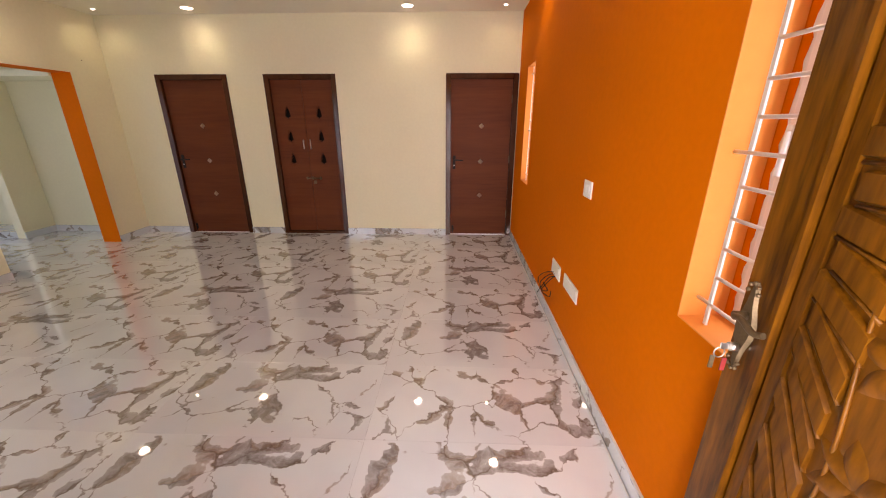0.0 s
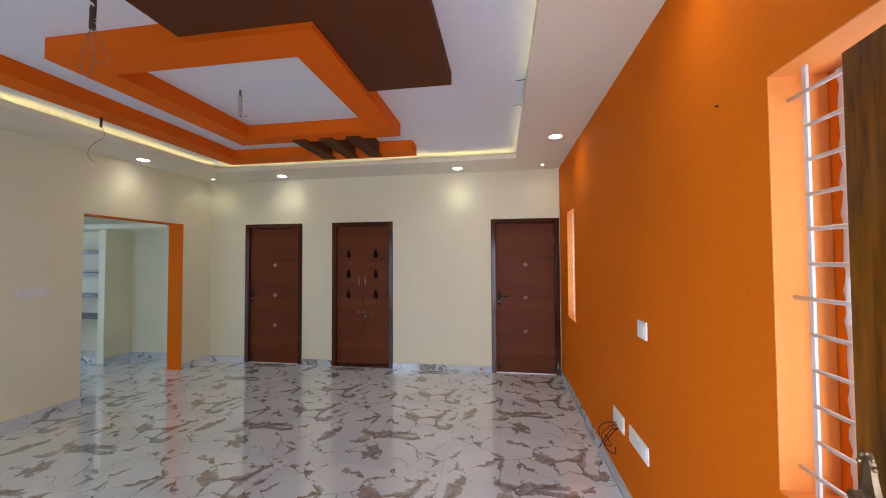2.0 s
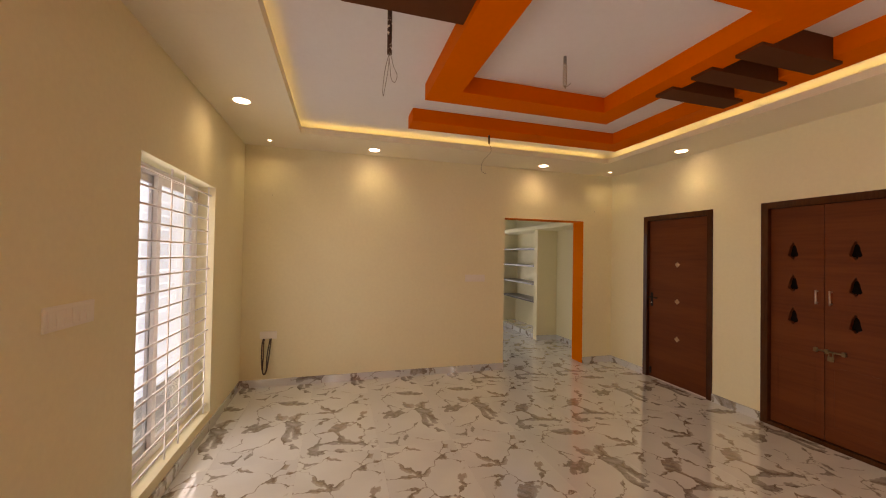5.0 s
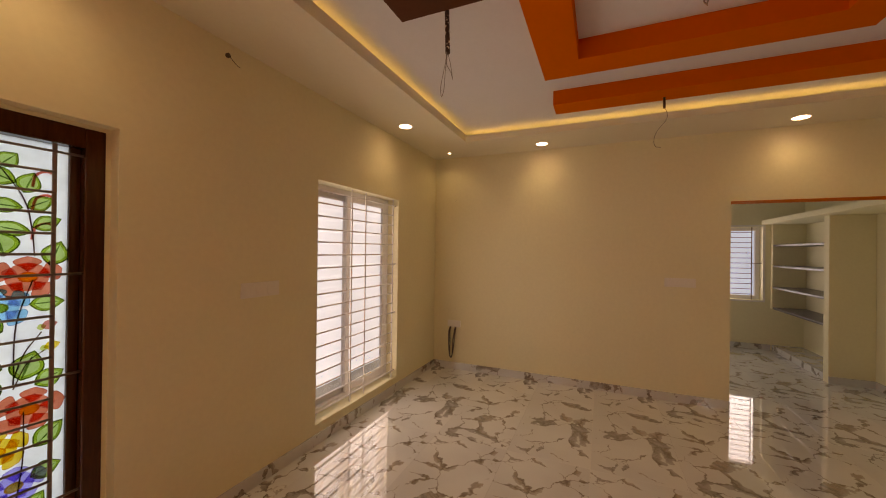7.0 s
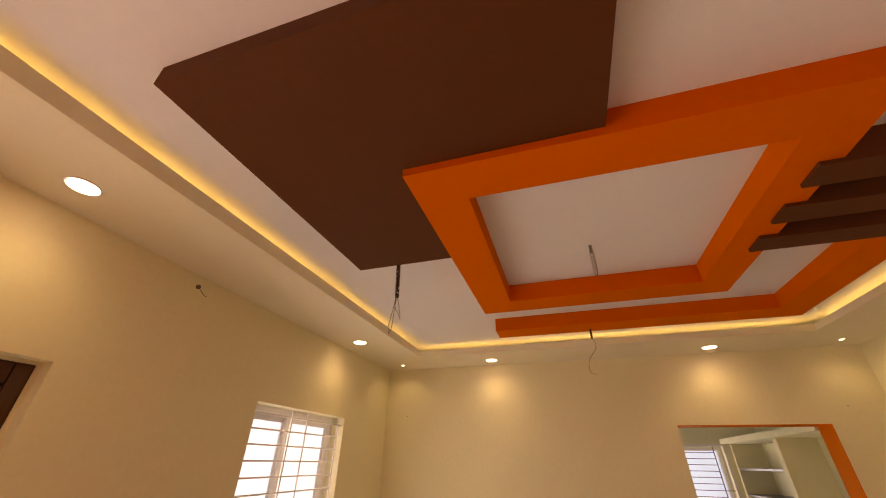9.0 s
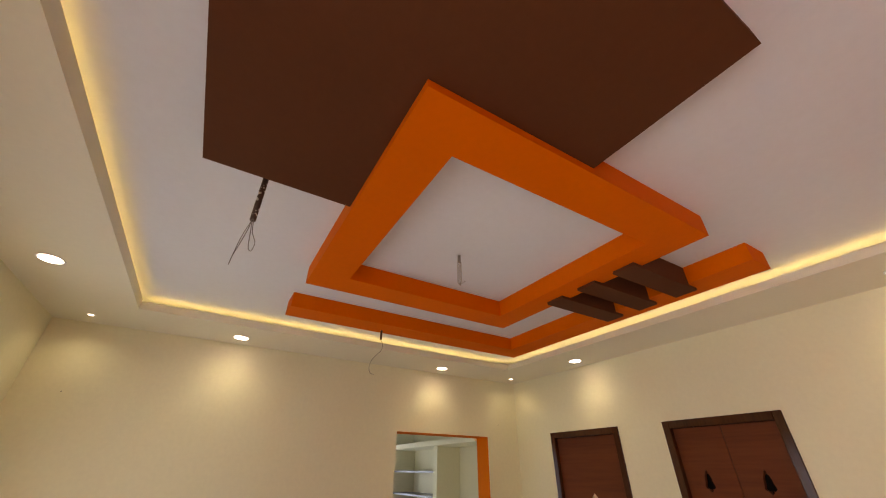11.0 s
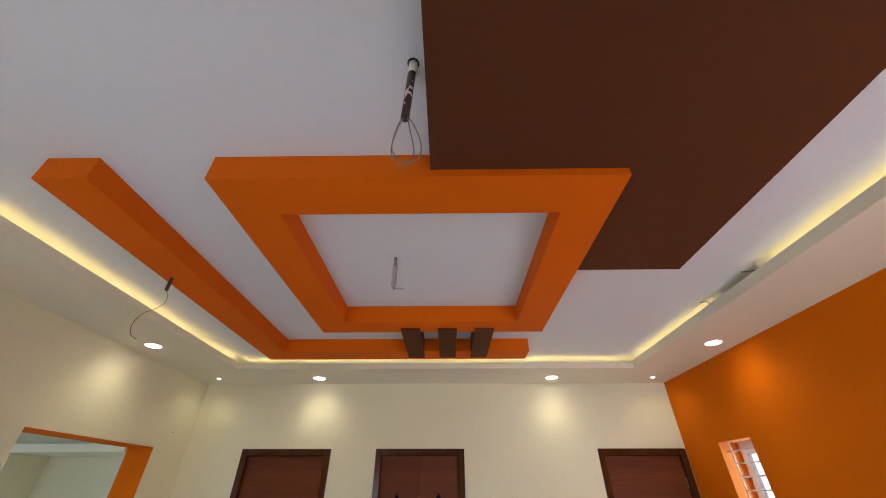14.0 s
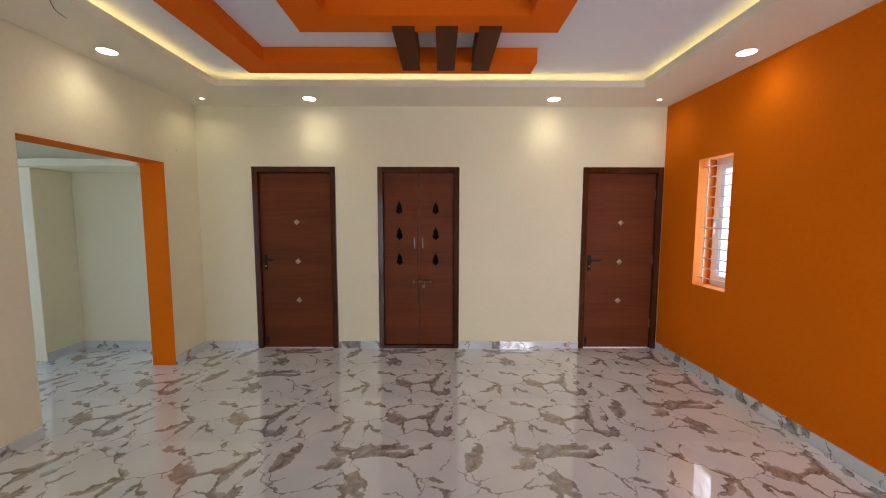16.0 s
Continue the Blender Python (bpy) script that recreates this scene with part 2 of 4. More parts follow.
def glass_paint(name, color):
    """Thin transparent paint on glass: it filters the light behind it and shines a little."""
    m = bpy.data.materials.new(name)
    m.use_nodes = True
    nt = m.node_tree
    b = nt.nodes["Principled BSDF"]
    b.inputs["Base Color"].default_value = (*color, 1)
    b.inputs["Roughness"].default_value = 0.25
    tr = nt.nodes.new("ShaderNodeBsdfTransparent")
    mx = nt.nodes.new("ShaderNodeMixShader")
    mx.inputs[0].default_value = 0.95
    n = nt.nodes.new("ShaderNodeTexNoise")
    n.inputs["Scale"].default_value, n.inputs["Detail"].default_value = 26, 3
    co = nt.nodes.new("ShaderNodeTexCoord")
    nt.links.new(co.outputs["Object"], n.inputs["Vector"])
    rp = nt.nodes.new("ShaderNodeValToRGB")
    rp.color_ramp.elements[0].position, rp.color_ramp.elements[1].position = 0.32, 0.68
    rp.color_ramp.elements[0].color = (*[c * 0.86 for c in color], 1)
    rp.color_ramp.elements[1].color = (*[c + (1 - c) * 0.07 for c in color], 1)
    nt.links.new(n.outputs["Fac"], rp.inputs[0])
    nt.links.new(rp.outputs[0], tr.inputs["Color"])
    nt.links.new(b.outputs[0], mx.inputs[1])
    nt.links.new(tr.outputs[0], mx.inputs[2])
    nt.links.new(mx.outputs[0], nt.nodes["Material Output"].inputs[0])
    return m


# near-black colour standing in for the darkness within door_2's holes
M_HOLE_SHADE = mat("hole_shade_black", (0.010, 0.007, 0.006), 0.9, spec=0.05)
M_CREAM = mat("cream_paint", (0.84, 0.805, 0.585), 0.7, spec=0.15, vary=0.035, bump=0.12, bump_scale=45)
M_ORANGE = mat("orange_paint", (0.76, 0.165, 0.003), 0.72, spec=0.06, vary=0.05, bump=0.12, bump_scale=45)
M_PEACH = mat("peach_reveal", (0.80, 0.295, 0.065), 0.6, spec=0.2, vary=0.05, bump=0.12, bump_scale=45)
M_ORANGE_C = mat("orange_ceiling_paint", (0.78, 0.140, 0.003), 0.65, spec=0.12, vary=0.04, bump=0.06)
M_BROWN = mat("brown_ceiling_paint", (0.112, 0.034, 0.012), 0.75, spec=0.2, vary=0.07, bump=0.06)
M_WHITE = mat("white_ceiling_paint", (0.76, 0.79, 0.85), 0.65, vary=0.025, bump=0.06)
M_SOFFIT = mat("soffit_paint", (0.82, 0.775, 0.63), 0.6, vary=0.025, bump=0.05)
M_UPVC = mat("white_window_plastic", (0.82, 0.82, 0.82), 0.3, vary=0.02)
M_BAR = mat("white_bar_enamel", (0.78, 0.78, 0.78), 0.35, vary=0.05, scale=20)
M_DARKBAR = mat("brown_bar_enamel", (0.20, 0.15, 0.125), 0.35, vary=0.1, scale=20)
M_PLATE = mat("white_switch_plastic", (0.86, 0.85, 0.78), 0.3, vary=0.02)
M_STEEL = mat("satin_steel", (0.62, 0.60, 0.57), 0.3, metal=1.0, vary=0.08, scale=30)
M_BRASS = mat("antique_brass", (0.19, 0.135, 0.075), 0.5, metal=0.8, vary=0.3, scale=40)
M_BLACK = mat("black_iron", (0.016, 0.014, 0.012), 0.5, spec=0.2, vary=0.2, scale=30)
M_CABLE = mat("brown_cable_sheath", (0.075, 0.052, 0.040), 0.5, vary=0.15, scale=30)
M_GILT = mat("copper_strand", (0.42, 0.33, 0.20), 0.45, metal=0.5, vary=0.25, scale=40)
M_WIRE = mat("grey_wire", (0.22, 0.21, 0.21), 0.45, vary=0.2, scale=30)
M_PIPE = mat("rusty_pipe", (0.055, 0.028, 0.022), 0.6, vary=0.5, scale=25)
_nt = M_PIPE.node_tree
_pn = _nt.nodes.new("ShaderNodeTexNoise")
_pn.inputs["Scale"].default_value, _pn.inputs["Detail"].default_value = 48, 2
_pc = _nt.nodes.new("ShaderNodeTexCoord")
_nt.links.new(_pc.outputs["Object"], _pn.inputs["Vector"])
_pr = _nt.nodes.new("ShaderNodeMapRange")
_pr.inputs[1].default_value, _pr.inputs[2].default_value = 0.60, 0.63
_nt.links.new(_pn.outputs["Fac"], _pr.inputs[0])
_px = _nt.nodes.new("ShaderNodeMix")
_px.data_type = "RGBA"
_old = _nt.nodes["Principled BSDF"].inputs["Base Color"].links[0].from_socket
_nt.links.new(_pr.outputs[0], _px.inputs[0])
_nt.links.new(_old, _px.inputs[6])
_px.inputs[7].default_value = (0.7, 0.68, 0.65, 1)
_nt.links.new(_px.outputs[2], _nt.nodes["Principled BSDF"].inputs["Base Color"])
M_SLATE = mat("dark_slate_shelf", (0.11, 0.11, 0.115), 0.3, vary=0.15)
M_DOOR = wood("red_brown_door_skin", (0.115, 0.024, 0.005), (0.168, 0.040, 0.009), 0.55, "X", grain=5, bump=0.05, stretch=0.06, spec=0.25)
M_FRAME = wood("dark_frame_timber", (0.046, 0.014, 0.006), (0.090, 0.028, 0.011), 0.14, "Z", spec=0.3, bump=0.05)
M_TEAK = wood("polished_teak", (0.058, 0.018, 0.001), (0.25, 0.086, 0.004), 0.38, "Z", coat=0.32, grain=8, spec=0.15)
M_MARBLE = marble("marble_tile", 0.035, slab=(0.6, 0.3))
M_SKIRT = marble("marble_skirting", 0.05, dark=0.92)
M_GROUT = mat("grout", (0.66, 0.65, 0.63), 0.7)
M_GLASS = glass("clear_glass")
M_LAMP = glow("lamp_glow", (1.0, 0.93, 0.80), 14.0)
M_STRIP = glow("strip_glow", (1.0, 0.82, 0.30), STRIP_GLOW)
M_DAY_F = glow("daylight_front", (0.44, 0.70, 1.0), DAY_FRONT, 0.2)
M_DAY_D = glow("daylight_door", (0.78, 0.90, 1.0), DAY_DOOR, 0.15)
M_DAY_S = glow("daylight_side", (0.66, 0.84, 1.0), DAY_SIDE, 0.15)
M_DAY_K = glow("daylight_kitchen", (0.32, 0.60, 1.0), DAY_KITCHEN, 0.15)
# glow of the added panel that brightens the kitchen
M_FILL_K = glow("kitchen_fill_glow", (0.66, 0.82, 1.0), FILL_KITCHEN, 0.15)
M_GROUND = mat("porch_ground", (0.35, 0.33, 0.30), 0.8, vary=0.2)
M_PLASTER = mat("outer_plaster", (0.6, 0.5, 0.42), 0.8, vary=0.1)

# ---- mesh helpers ----


def add_box(bm, x0, x1, y0, y1, z0, z1, bevel=0.0):
    b = bmesh.ops.create_cube(bm, size=1.0)
    vs = b["verts"]
    for v in vs:
        v.co = Vector(((x0 + x1) / 2 + v.co.x * (x1 - x0), (y0 + y1) / 2 + v.co.y * (y1 - y0), (z0 + z1) / 2 + v.co.z * (z1 - z0)))
    if bevel:
        es = {e for v in vs for e in v.link_edges}
        bmesh.ops.bevel(bm, geom=list(es), offset=bevel, segments=2, affect="EDGES", profile=0.5)
    return bm


def box(x0, x1, y0, y1, z0, z1, bevel=0.0):
    return add_box(bmesh.new(), x0, x1, y0, y1, z0, z1, bevel)


def add_rod(bm, p, q, r, seg=10, r2=None):
    p, q = Vector(p), Vector(q)
    d = q - p
    c = bmesh.ops.create_cone(bm, cap_ends=True, segments=seg, radius1=r, radius2=r if r2 is None else r2, depth=d.length)
    m = Matrix.Translation((p + q) / 2) @ d.to_track_quat("Z", "Y").to_matrix().to_4x4()
    bmesh.ops.transform(bm, matrix=m, verts=c["verts"])
    for v in c["verts"]:
        for f in v.link_faces:
            f.smooth = len(f.verts) == 4
    return bm


def rod(p, q, r, seg=10, r2=None):
    return add_rod(bmesh.new(), p, q, r, seg, r2)


def add_tube(bm, pts, r, seg=6):
    """A thin round wire along a line of points."""
    pts = [Vector(p) for p in pts]
    rings = []
    up = Vector((0.31, 0.17, 0.94)).normalized()
    for i, p in enumerate(pts):
        d = (pts[min(i + 1, len(pts) - 1)] - pts[max(i - 1, 0)]).normalized()
        a = d.cross(up).normalized()
        b = d.cross(a)
        rings.append([bm.verts.new(p + r * (math.cos(2 * math.pi * k / seg) * a + math.sin(2 * math.pi * k / seg) * b)) for k in range(seg)])
    for a, b in zip(rings, rings[1:]):
        for k in range(seg):
            bm.faces.new((a[k], a[(k + 1) % seg], b[(k + 1) % seg], b[k])).smooth = True
    bm.faces.new(rings[0][::-1])
    bm.faces.new(rings[-1])
    return bm


def spline(ctrl, n=8):
    """A smooth line through control points."""
    c = [Vector(p) for p in ctrl]
    c = [2 * c[0] - c[1]] + c + [2 * c[-1] - c[-2]]
    out = []
    for i in range(1, len(c) - 2):
        for k in range(n):
            t = k / n
            out.append(0.5 * (2 * c[i] + (c[i + 1] - c[i - 1]) * t + (2 * c[i - 1] - 5 * c[i] + 4 * c[i + 1] - c[i + 2]) * t * t
                              + (3 * c[i] - c[i - 1] - 3 * c[i + 1] + c[i + 2]) * t ** 3))
    return out + [c[-2]]


def add_prism(bm, outline, z0, z1):
    """A flat outline (x, y) pulled up from z0 to z1."""
    lo = [bm.verts.new((x, y, z0)) for x, y in outline]
    hi = [bm.verts.new((x, y, z1)) for x, y in outline]
    bm.faces.new(lo[::-1])
    bm.faces.new(hi)
    n = len(lo)
    for i in range(n):
        bm.faces.new((lo[i], lo[(i + 1) % n], hi[(i + 1) % n], hi[i]))
    bmesh.ops.recalc_face_normals(bm, faces=bm.faces[:])
    return bm


def mesh_of(name, bm, material):
    me = bpy.data.meshes.new(name)
    bm.to_mesh(me)
    bm.free()
    me.materials.append(material)
    return me


def part(name, bm, material, parent, label=""):
    ob = new(name, mesh_of(name, bm, material))
    ob.parent = parent
    return tagged(ob, label)


def thing(name, label, category, group="", at=(0, 0, 0), rz=0):
    ob = new(name)
    ob.empty_display_size = 0.1
    ob.matrix_basis = pose(*at, 0, 0, rz)
    return tagged(ob, label, category, group)


def solid(name, bm, material, label, category, kind="", group=""):
    return tagged(new(name, mesh_of(name, bm, material)), label, category, group, kind)


def wall_mesh(plane, n0, n1, u0, u1, z0, z1, holes):
    """A wall slab with holes right through. plane 'x': the wall's normal is x and u runs along y; 'y': the other way."""
    us = sorted({u0, u1, *[v for h in holes for v in h[:2]]})
    zs = sorted({z0, z1, *[v for h in holes for v in h[2:]]})
    us, zs = [u for u in us if u0 <= u <= u1], [z for z in zs if z0 <= z <= z1]
    bm, cache = bmesh.new(), {}

    def vert(n, u, z):
        key = (n, u, z)
        if key not in cache:
            cache[key] = bm.verts.new((n, u, z) if plane == "x" else (u, n, z))
        return cache[key]

    def full(i, j):
        if not (0 <= i < len(us) - 1 and 0 <= j < len(zs) - 1):
            return False
        u, z = (us[i] + us[i + 1]) / 2, (zs[j] + zs[j + 1]) / 2
        return not any(h[0] < u < h[1] and h[2] < z < h[3] for h in holes)

    for i in range(len(us) - 1):
        for j in range(len(zs) - 1):
            if not full(i, j):
                continue
            a, b, c, d = us[i], us[i + 1], zs[j], zs[j + 1]
            for n in (n0, n1):
                bm.faces.new((vert(n, a, c), vert(n, b, c), vert(n, b, d), vert(n, a, d)))
            for di, dj, p, q in ((-1, 0, (a, c), (a, d)), (1, 0, (b, c), (b, d)), (0, -1, (a, c), (b, c)), (0, 1, (a, d), (b, d))):
                if not full(i + di, j + dj):
                    bm.faces.new((vert(n0, *p), vert(n0, *q), vert(n1, *q), vert(n1, *p)))
    bmesh.ops.recalc_face_normals(bm, faces=bm.faces[:])
    return bm

# ---- large structure ----
DOORS = [(-3.663, -2.722), (-2.245, -1.317), (0.082, 0.992)]     # outer width of the three timber frames
DH = 2.10
OPEN_Y0, OPEN_Y1, OPEN_Z = 3.438, 4.70, 2.07                   # opening to the kitchen
WIN_F = (-3.294, -2.050, 0.158, 2.095)                          # barred window beside the entrance
ENT = (-0.757, 0.96, 0.0, 2.09)                                # entrance: side light and door
W1 = (0.885, 1.335, 0.885, 2.08)                               # narrow windows in the orange wall
W2 = (4.215, 4.64, 0.87, 2.095)
KWIN = (3.50, 4.685, 0.795, 2.00)

solid("wall_north", wall_mesh("y", YB, YB + TH, KX - TH, XR, 0, TOP, [(a, b, 0, DH) for a, b in DOORS]), M_CREAM,
      "cream painted plaster wall with three door openings", "wall", "structure")
solid("wall_east", wall_mesh("x", XR, XR + TH, YF - TH, YB + TH, 0, TOP, [W1, W2]), M_ORANGE,
      "bright orange painted wall with two narrow windows", "wall", "structure")
solid("wall_west", wall_mesh("x", XL - TH, XL, YF, YB, 0, TOP, [(OPEN_Y0, OPEN_Y1, 0, OPEN_Z)]), M_CREAM,
      "cream painted wall with an open doorway to the kitchen", "wall", "structure")
solid("wall_south", wall_mesh("y", YF - TH, YF, XL - TH, XR, 0, TOP, [WIN_F, ENT]), M_CREAM,
      "cream painted front wall with barred window and entrance", "wall", "structure")
solid("kitchen_wall_west", wall_mesh("x", KX - TH, KX, KY0, YB, 0, TOP, [KWIN]), M_CREAM, "cream kitchen wall with a window", "wall", "structure")
# the opening is made up, out of view, to let fill light in
solid("kitchen_wall_south", wall_mesh("y", KY0 - TH, KY0, KX - TH, XL - TH, 0, TOP, [(-6.9, -5.0, 0.0, 2.1)]), M_CREAM, "unseen cream kitchen wall with an added opening for fill light", "wall", "structure")

# orange lining of the kitchen opening
trim = thing("trim", "orange painted lining of the kitchen doorway", "trim")
tagged(trim, kind="structure")
part("jamb_lining", box(XL - TH - 0.001, XL + 0.001, OPEN_Y1 - 0.004, OPEN_Y1 + 0.001, 0, OPEN_Z), M_ORANGE, trim)
part("head_lining", box(XL - TH - 0.001, XL + 0.001, OPEN_Y0, OPEN_Y1 - 0.004, OPEN_Z - 0.004, OPEN_Z + 0.001), M_ORANGE, trim)
# reveals of the narrow windows, lined in a paler orange than the wall
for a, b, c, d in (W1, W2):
    rv = thing("window_reveal", "peach plaster reveal of a narrow window", "trim", "window reveals", (XR, (a + b) / 2, c))
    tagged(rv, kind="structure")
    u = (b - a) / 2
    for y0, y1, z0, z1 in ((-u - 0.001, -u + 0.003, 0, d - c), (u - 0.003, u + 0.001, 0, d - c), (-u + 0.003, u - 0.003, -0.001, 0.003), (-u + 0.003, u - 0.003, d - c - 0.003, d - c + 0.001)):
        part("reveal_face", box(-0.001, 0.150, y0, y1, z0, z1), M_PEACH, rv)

floor = solid("floor", box(KX - TH, XR + TH, YF - TH, YB + TH, -0.15, -0.010), M_GROUT, "polished white marble-look tiles with brown veins", "floor", "structure")
solid("ground", box(-60, 60, -60, 60, -0.40, -0.20), M_GROUND, "bare earth round the house", "ground", "structure")
solid("porch", box(-2.5, 2.5, -2.4, YF - TH, -0.198, -0.012), M_GROUND, "grey cement porch floor before the entrance", "porch", "structure")

# raised ceiling and the lowered soffit round it
cm = bmesh.new()
add_box(cm, KX - TH, XR + TH, YF - TH, YB + TH, ZC + 0.001, TOP + 0.1)
ceiling = solid("ceiling", cm, M_WHITE, "smooth white raised ceiling", "ceiling", "structure")
sm = bmesh.new()
LIP, SLAB = 0.012, 0.047
for x0, x1, y0, y1 in ((XL, CX0, YF, YB), (CX1, XR, YF, YB), (CX0, CX1, YF, CY0), (CX0, CX1, CY1, YB)):
    add_box(sm, x0, x1, y0, y1, ZS, ZS + SLAB)
for x0, x1, y0, y1, h in ((CX0 - LIP, CX0, CY0 - LIP, CY1 + LIP, 0.062), (CX1, CX1 + LIP, CY0 - LIP, CY1 + LIP, 0.074), (CX0, CX1, CY0 - LIP, CY0, 0.080), (CX0, CX1, CY1, CY1 + LIP, 0.057)):
    add_box(sm, x0, x1, y0, y1, ZS + SLAB, ZS + h)
solid("ceiling_soffit", sm, M_SOFFIT, "lowered cream soffit with a light cove at its edge", "ceiling", "structure")

# cove strips (one stretch of the east strip is dead)
GAP = (2.75, 3.30)
cove = thing("cove_light", "warm yellow strip light hidden in the ceiling cove", "light strip", at=(0, 0, ZS + SLAB + 0.0005))
S = 0.080
for x0, x1, y0, y1 in ((CX0 - S - 0.012, CX0 - S, CY0, CY1), (CX1 + S, CX1 + S + 0.012, CY0, GAP[0]), (CX1 + S, CX1 + S + 0.012, GAP[1], CY1),
                       (CX0, CX1, CY0 - S - 0.012, CY0 - S), (CX0, CX1, CY1 + S, CY1 + S + 0.012)):
    part("light_strip", box(x0, x1, y0, y1, 0, 0.007), M_STRIP, cove)
for y, d in ((GAP[0], 1), (GAP[1], -1)):
    part("loose_wire", add_tube(bmesh.new(), spline([(CX1 + 0.06, y, 0.005), (CX1 + 0.02, y + 0.03 * d, 0.028), (CX1 - 0.03, y + 0.06 * d, 0.036), (CX1 - 0.07, y + 0.055 * d, 0.03)]), 0.0025), M_BLACK, cove)

# ---- ceiling ornament ----
OX0, OX1, OY0, OY1 = -2.459, -0.742, 1.879, 3.568
IX0, IX1, IY0, IY1 = -2.240, -0.966, 2.112, 3.364
ZO = 2.758
sq = thing("ceiling_square", "orange painted square plaster frame on the ceiling", "ceiling panel", at=(OX0, OY0, ZO))
for x0, x1, y0, y1 in ((OX0, IX0, OY0, OY1), (IX1, OX1, OY0, OY1), (IX0, IX1, OY0, IY0), (IX0, IX1, IY1, OY1)):
    part("band", box(x0 - OX0, x1 - OX0, y0 - OY0, y1 - OY0, 0, ZC - ZO), M_ORANGE_C, sq)
LX0, LX1, LY0, LY1, LW, ZL = -3.174, -0.75, 1.877, 4.290, 0.225, 2.768
br = thing("ceiling_bracket", "orange L-shaped plaster band on the white ceiling", "ceiling panel", at=(LX0, LY1, ZL))
part("band", box(0, LW, LY0 - LY1, 0, 0, ZC - ZL), M_ORANGE_C, br)
part("band", box(LW, LX1 - LX0, -LW, 0, 0, ZC - ZL), M_ORANGE_C, br)
BX0, BX1, BY0, BY1, ZB = -1.546, -0.118, 1.240, 2.688, 2.796
bm = add_prism(bmesh.new(), [(BX0, BY0), (BX1, BY0), (BX1, BY1), (OX1, BY1), (OX1, OY0), (BX0, OY0)], ZB, ZC)
solid("ceiling_corner_panel", bm, M_BROWN, "dark brown plaster panel wrapping the orange square", "ceiling panel")
for x in (-1.765, -1.483, -1.200):
    bar = thing("ceiling_bar", "short dark brown bar bridging two orange bands", "ceiling bar", "brown ceiling bars", (x, OY1, 2.738))
    part("rib", box(-0.0725, 0.0725, 0, LY1 - LW - OY1, ZO - 2.738 - 0.001, ZC - 2.738), M_BROWN, bar)
    part("plank", box(-0.0725, 0.0725, -0.085, LY1 - LW - OY1 + 0.085, 0, min(ZO, ZL) - 2.739), M_BROWN, bar)

# ---- downlights ----
LAMPS = [(-2.90, 4.95), (-0.345, 4.95), (-4.02, 1.63), (-4.02, 3.87), (0.765, 1.62), (0.765, 3.86), (-0.40, 0.475), (-2.95, 0.475)]
SPOTS = [(-4.02, 0.50), (-4.02, 4.95), (0.76, 4.95), (0.76, 0.50)]


def ring_mesh(r0, r1, z0, z1, seg=28):
    bm = bmesh.new()
    loops = []
    for r, z in ((r1, z1), (r1, z0 + 0.002), (r1 - 0.003, z0), (r0, z0 + 0.003), (r0, z1)):
        loops.append([bm.verts.new((r * math.cos(2 * math.pi * k / seg), r * math.sin(2 * math.pi * k / seg), z)) for k in range(seg)])
    for a, b in zip(loops, loops[1:] + loops[:1]):
        for k in range(seg):
            bm.faces.new((a[k], a[(k + 1) % seg], b[(k + 1) % seg], b[k])).smooth = True
    bmesh.ops.recalc_face_normals(bm, faces=bm.faces[:])
    return bm


def downlight(name, r, label, group, x, y, watts, cone):
    d = thing(name, label, "ceiling light", group, (x, y, ZS))
    part("rim", ring_mesh(r, r + 0.012, -0.006, -0.0005), M_UPVC, d)
    bm = bmesh.new()
    c = bmesh.ops.create_cone(bm, cap_ends=True, segments=28, radius1=r, radius2=r, depth=0.003)
    bmesh.ops.translate(bm, verts=c["verts"], vec=(0, 0, -0.0022))
    part("lens", bm, M_LAMP, d, "glowing warm white lens")
    lamp = new("lamp", bpy.data.lights.new("lamp", "SPOT"))
    lamp.data.energy, lamp.data.color = watts, (0.97, 1.0, 0.65)
    lamp.data.spot_size, lamp.data.spot_blend, lamp.data.shadow_soft_size = radians(cone), 1.0, r * 0.8
    lamp.location = (x, y, ZS - 0.012)
    return d


for x, y in LAMPS:
    downlight("downlight", 0.060, "round recessed white downlight, switched on", "round downlights", x, y, LAMP_WATTS, 142)
for x, y in SPOTS:
    downlight("corner_spotlight", 0.018, "tiny recessed spotlight glowing in the soffit corner", "corner spotlights", x, y, SPOT_WATTS, 140)

# ---- skirting ----


def skirting(name, runs):
    bm = bmesh.new()
    for r in runs:
        add_box(bm, *r, -0.004, 0.085)
    return solid(name, bm, M_SKIRT, "white marble skirting with brown veins", "baseboard", "structure")


SK = 0.012
skirting("baseboard_north", [(XL + SK, DOORS[0][0], YB - SK, YB), (DOORS[0][1], DOORS[1][0], YB - SK, YB), (DOORS[1][1], DOORS[2][0], YB - SK, YB)])
skirting("baseboard_east", [(XR - SK, XR, YF + SK, YB)])
skirting("baseboard_west", [(XL, XL + SK, YF + SK, OPEN_Y0), (XL, XL + SK, OPEN_Y1, YB)])
skirting("baseboard_south", [(XL, ENT[0], YF, YF + SK)])

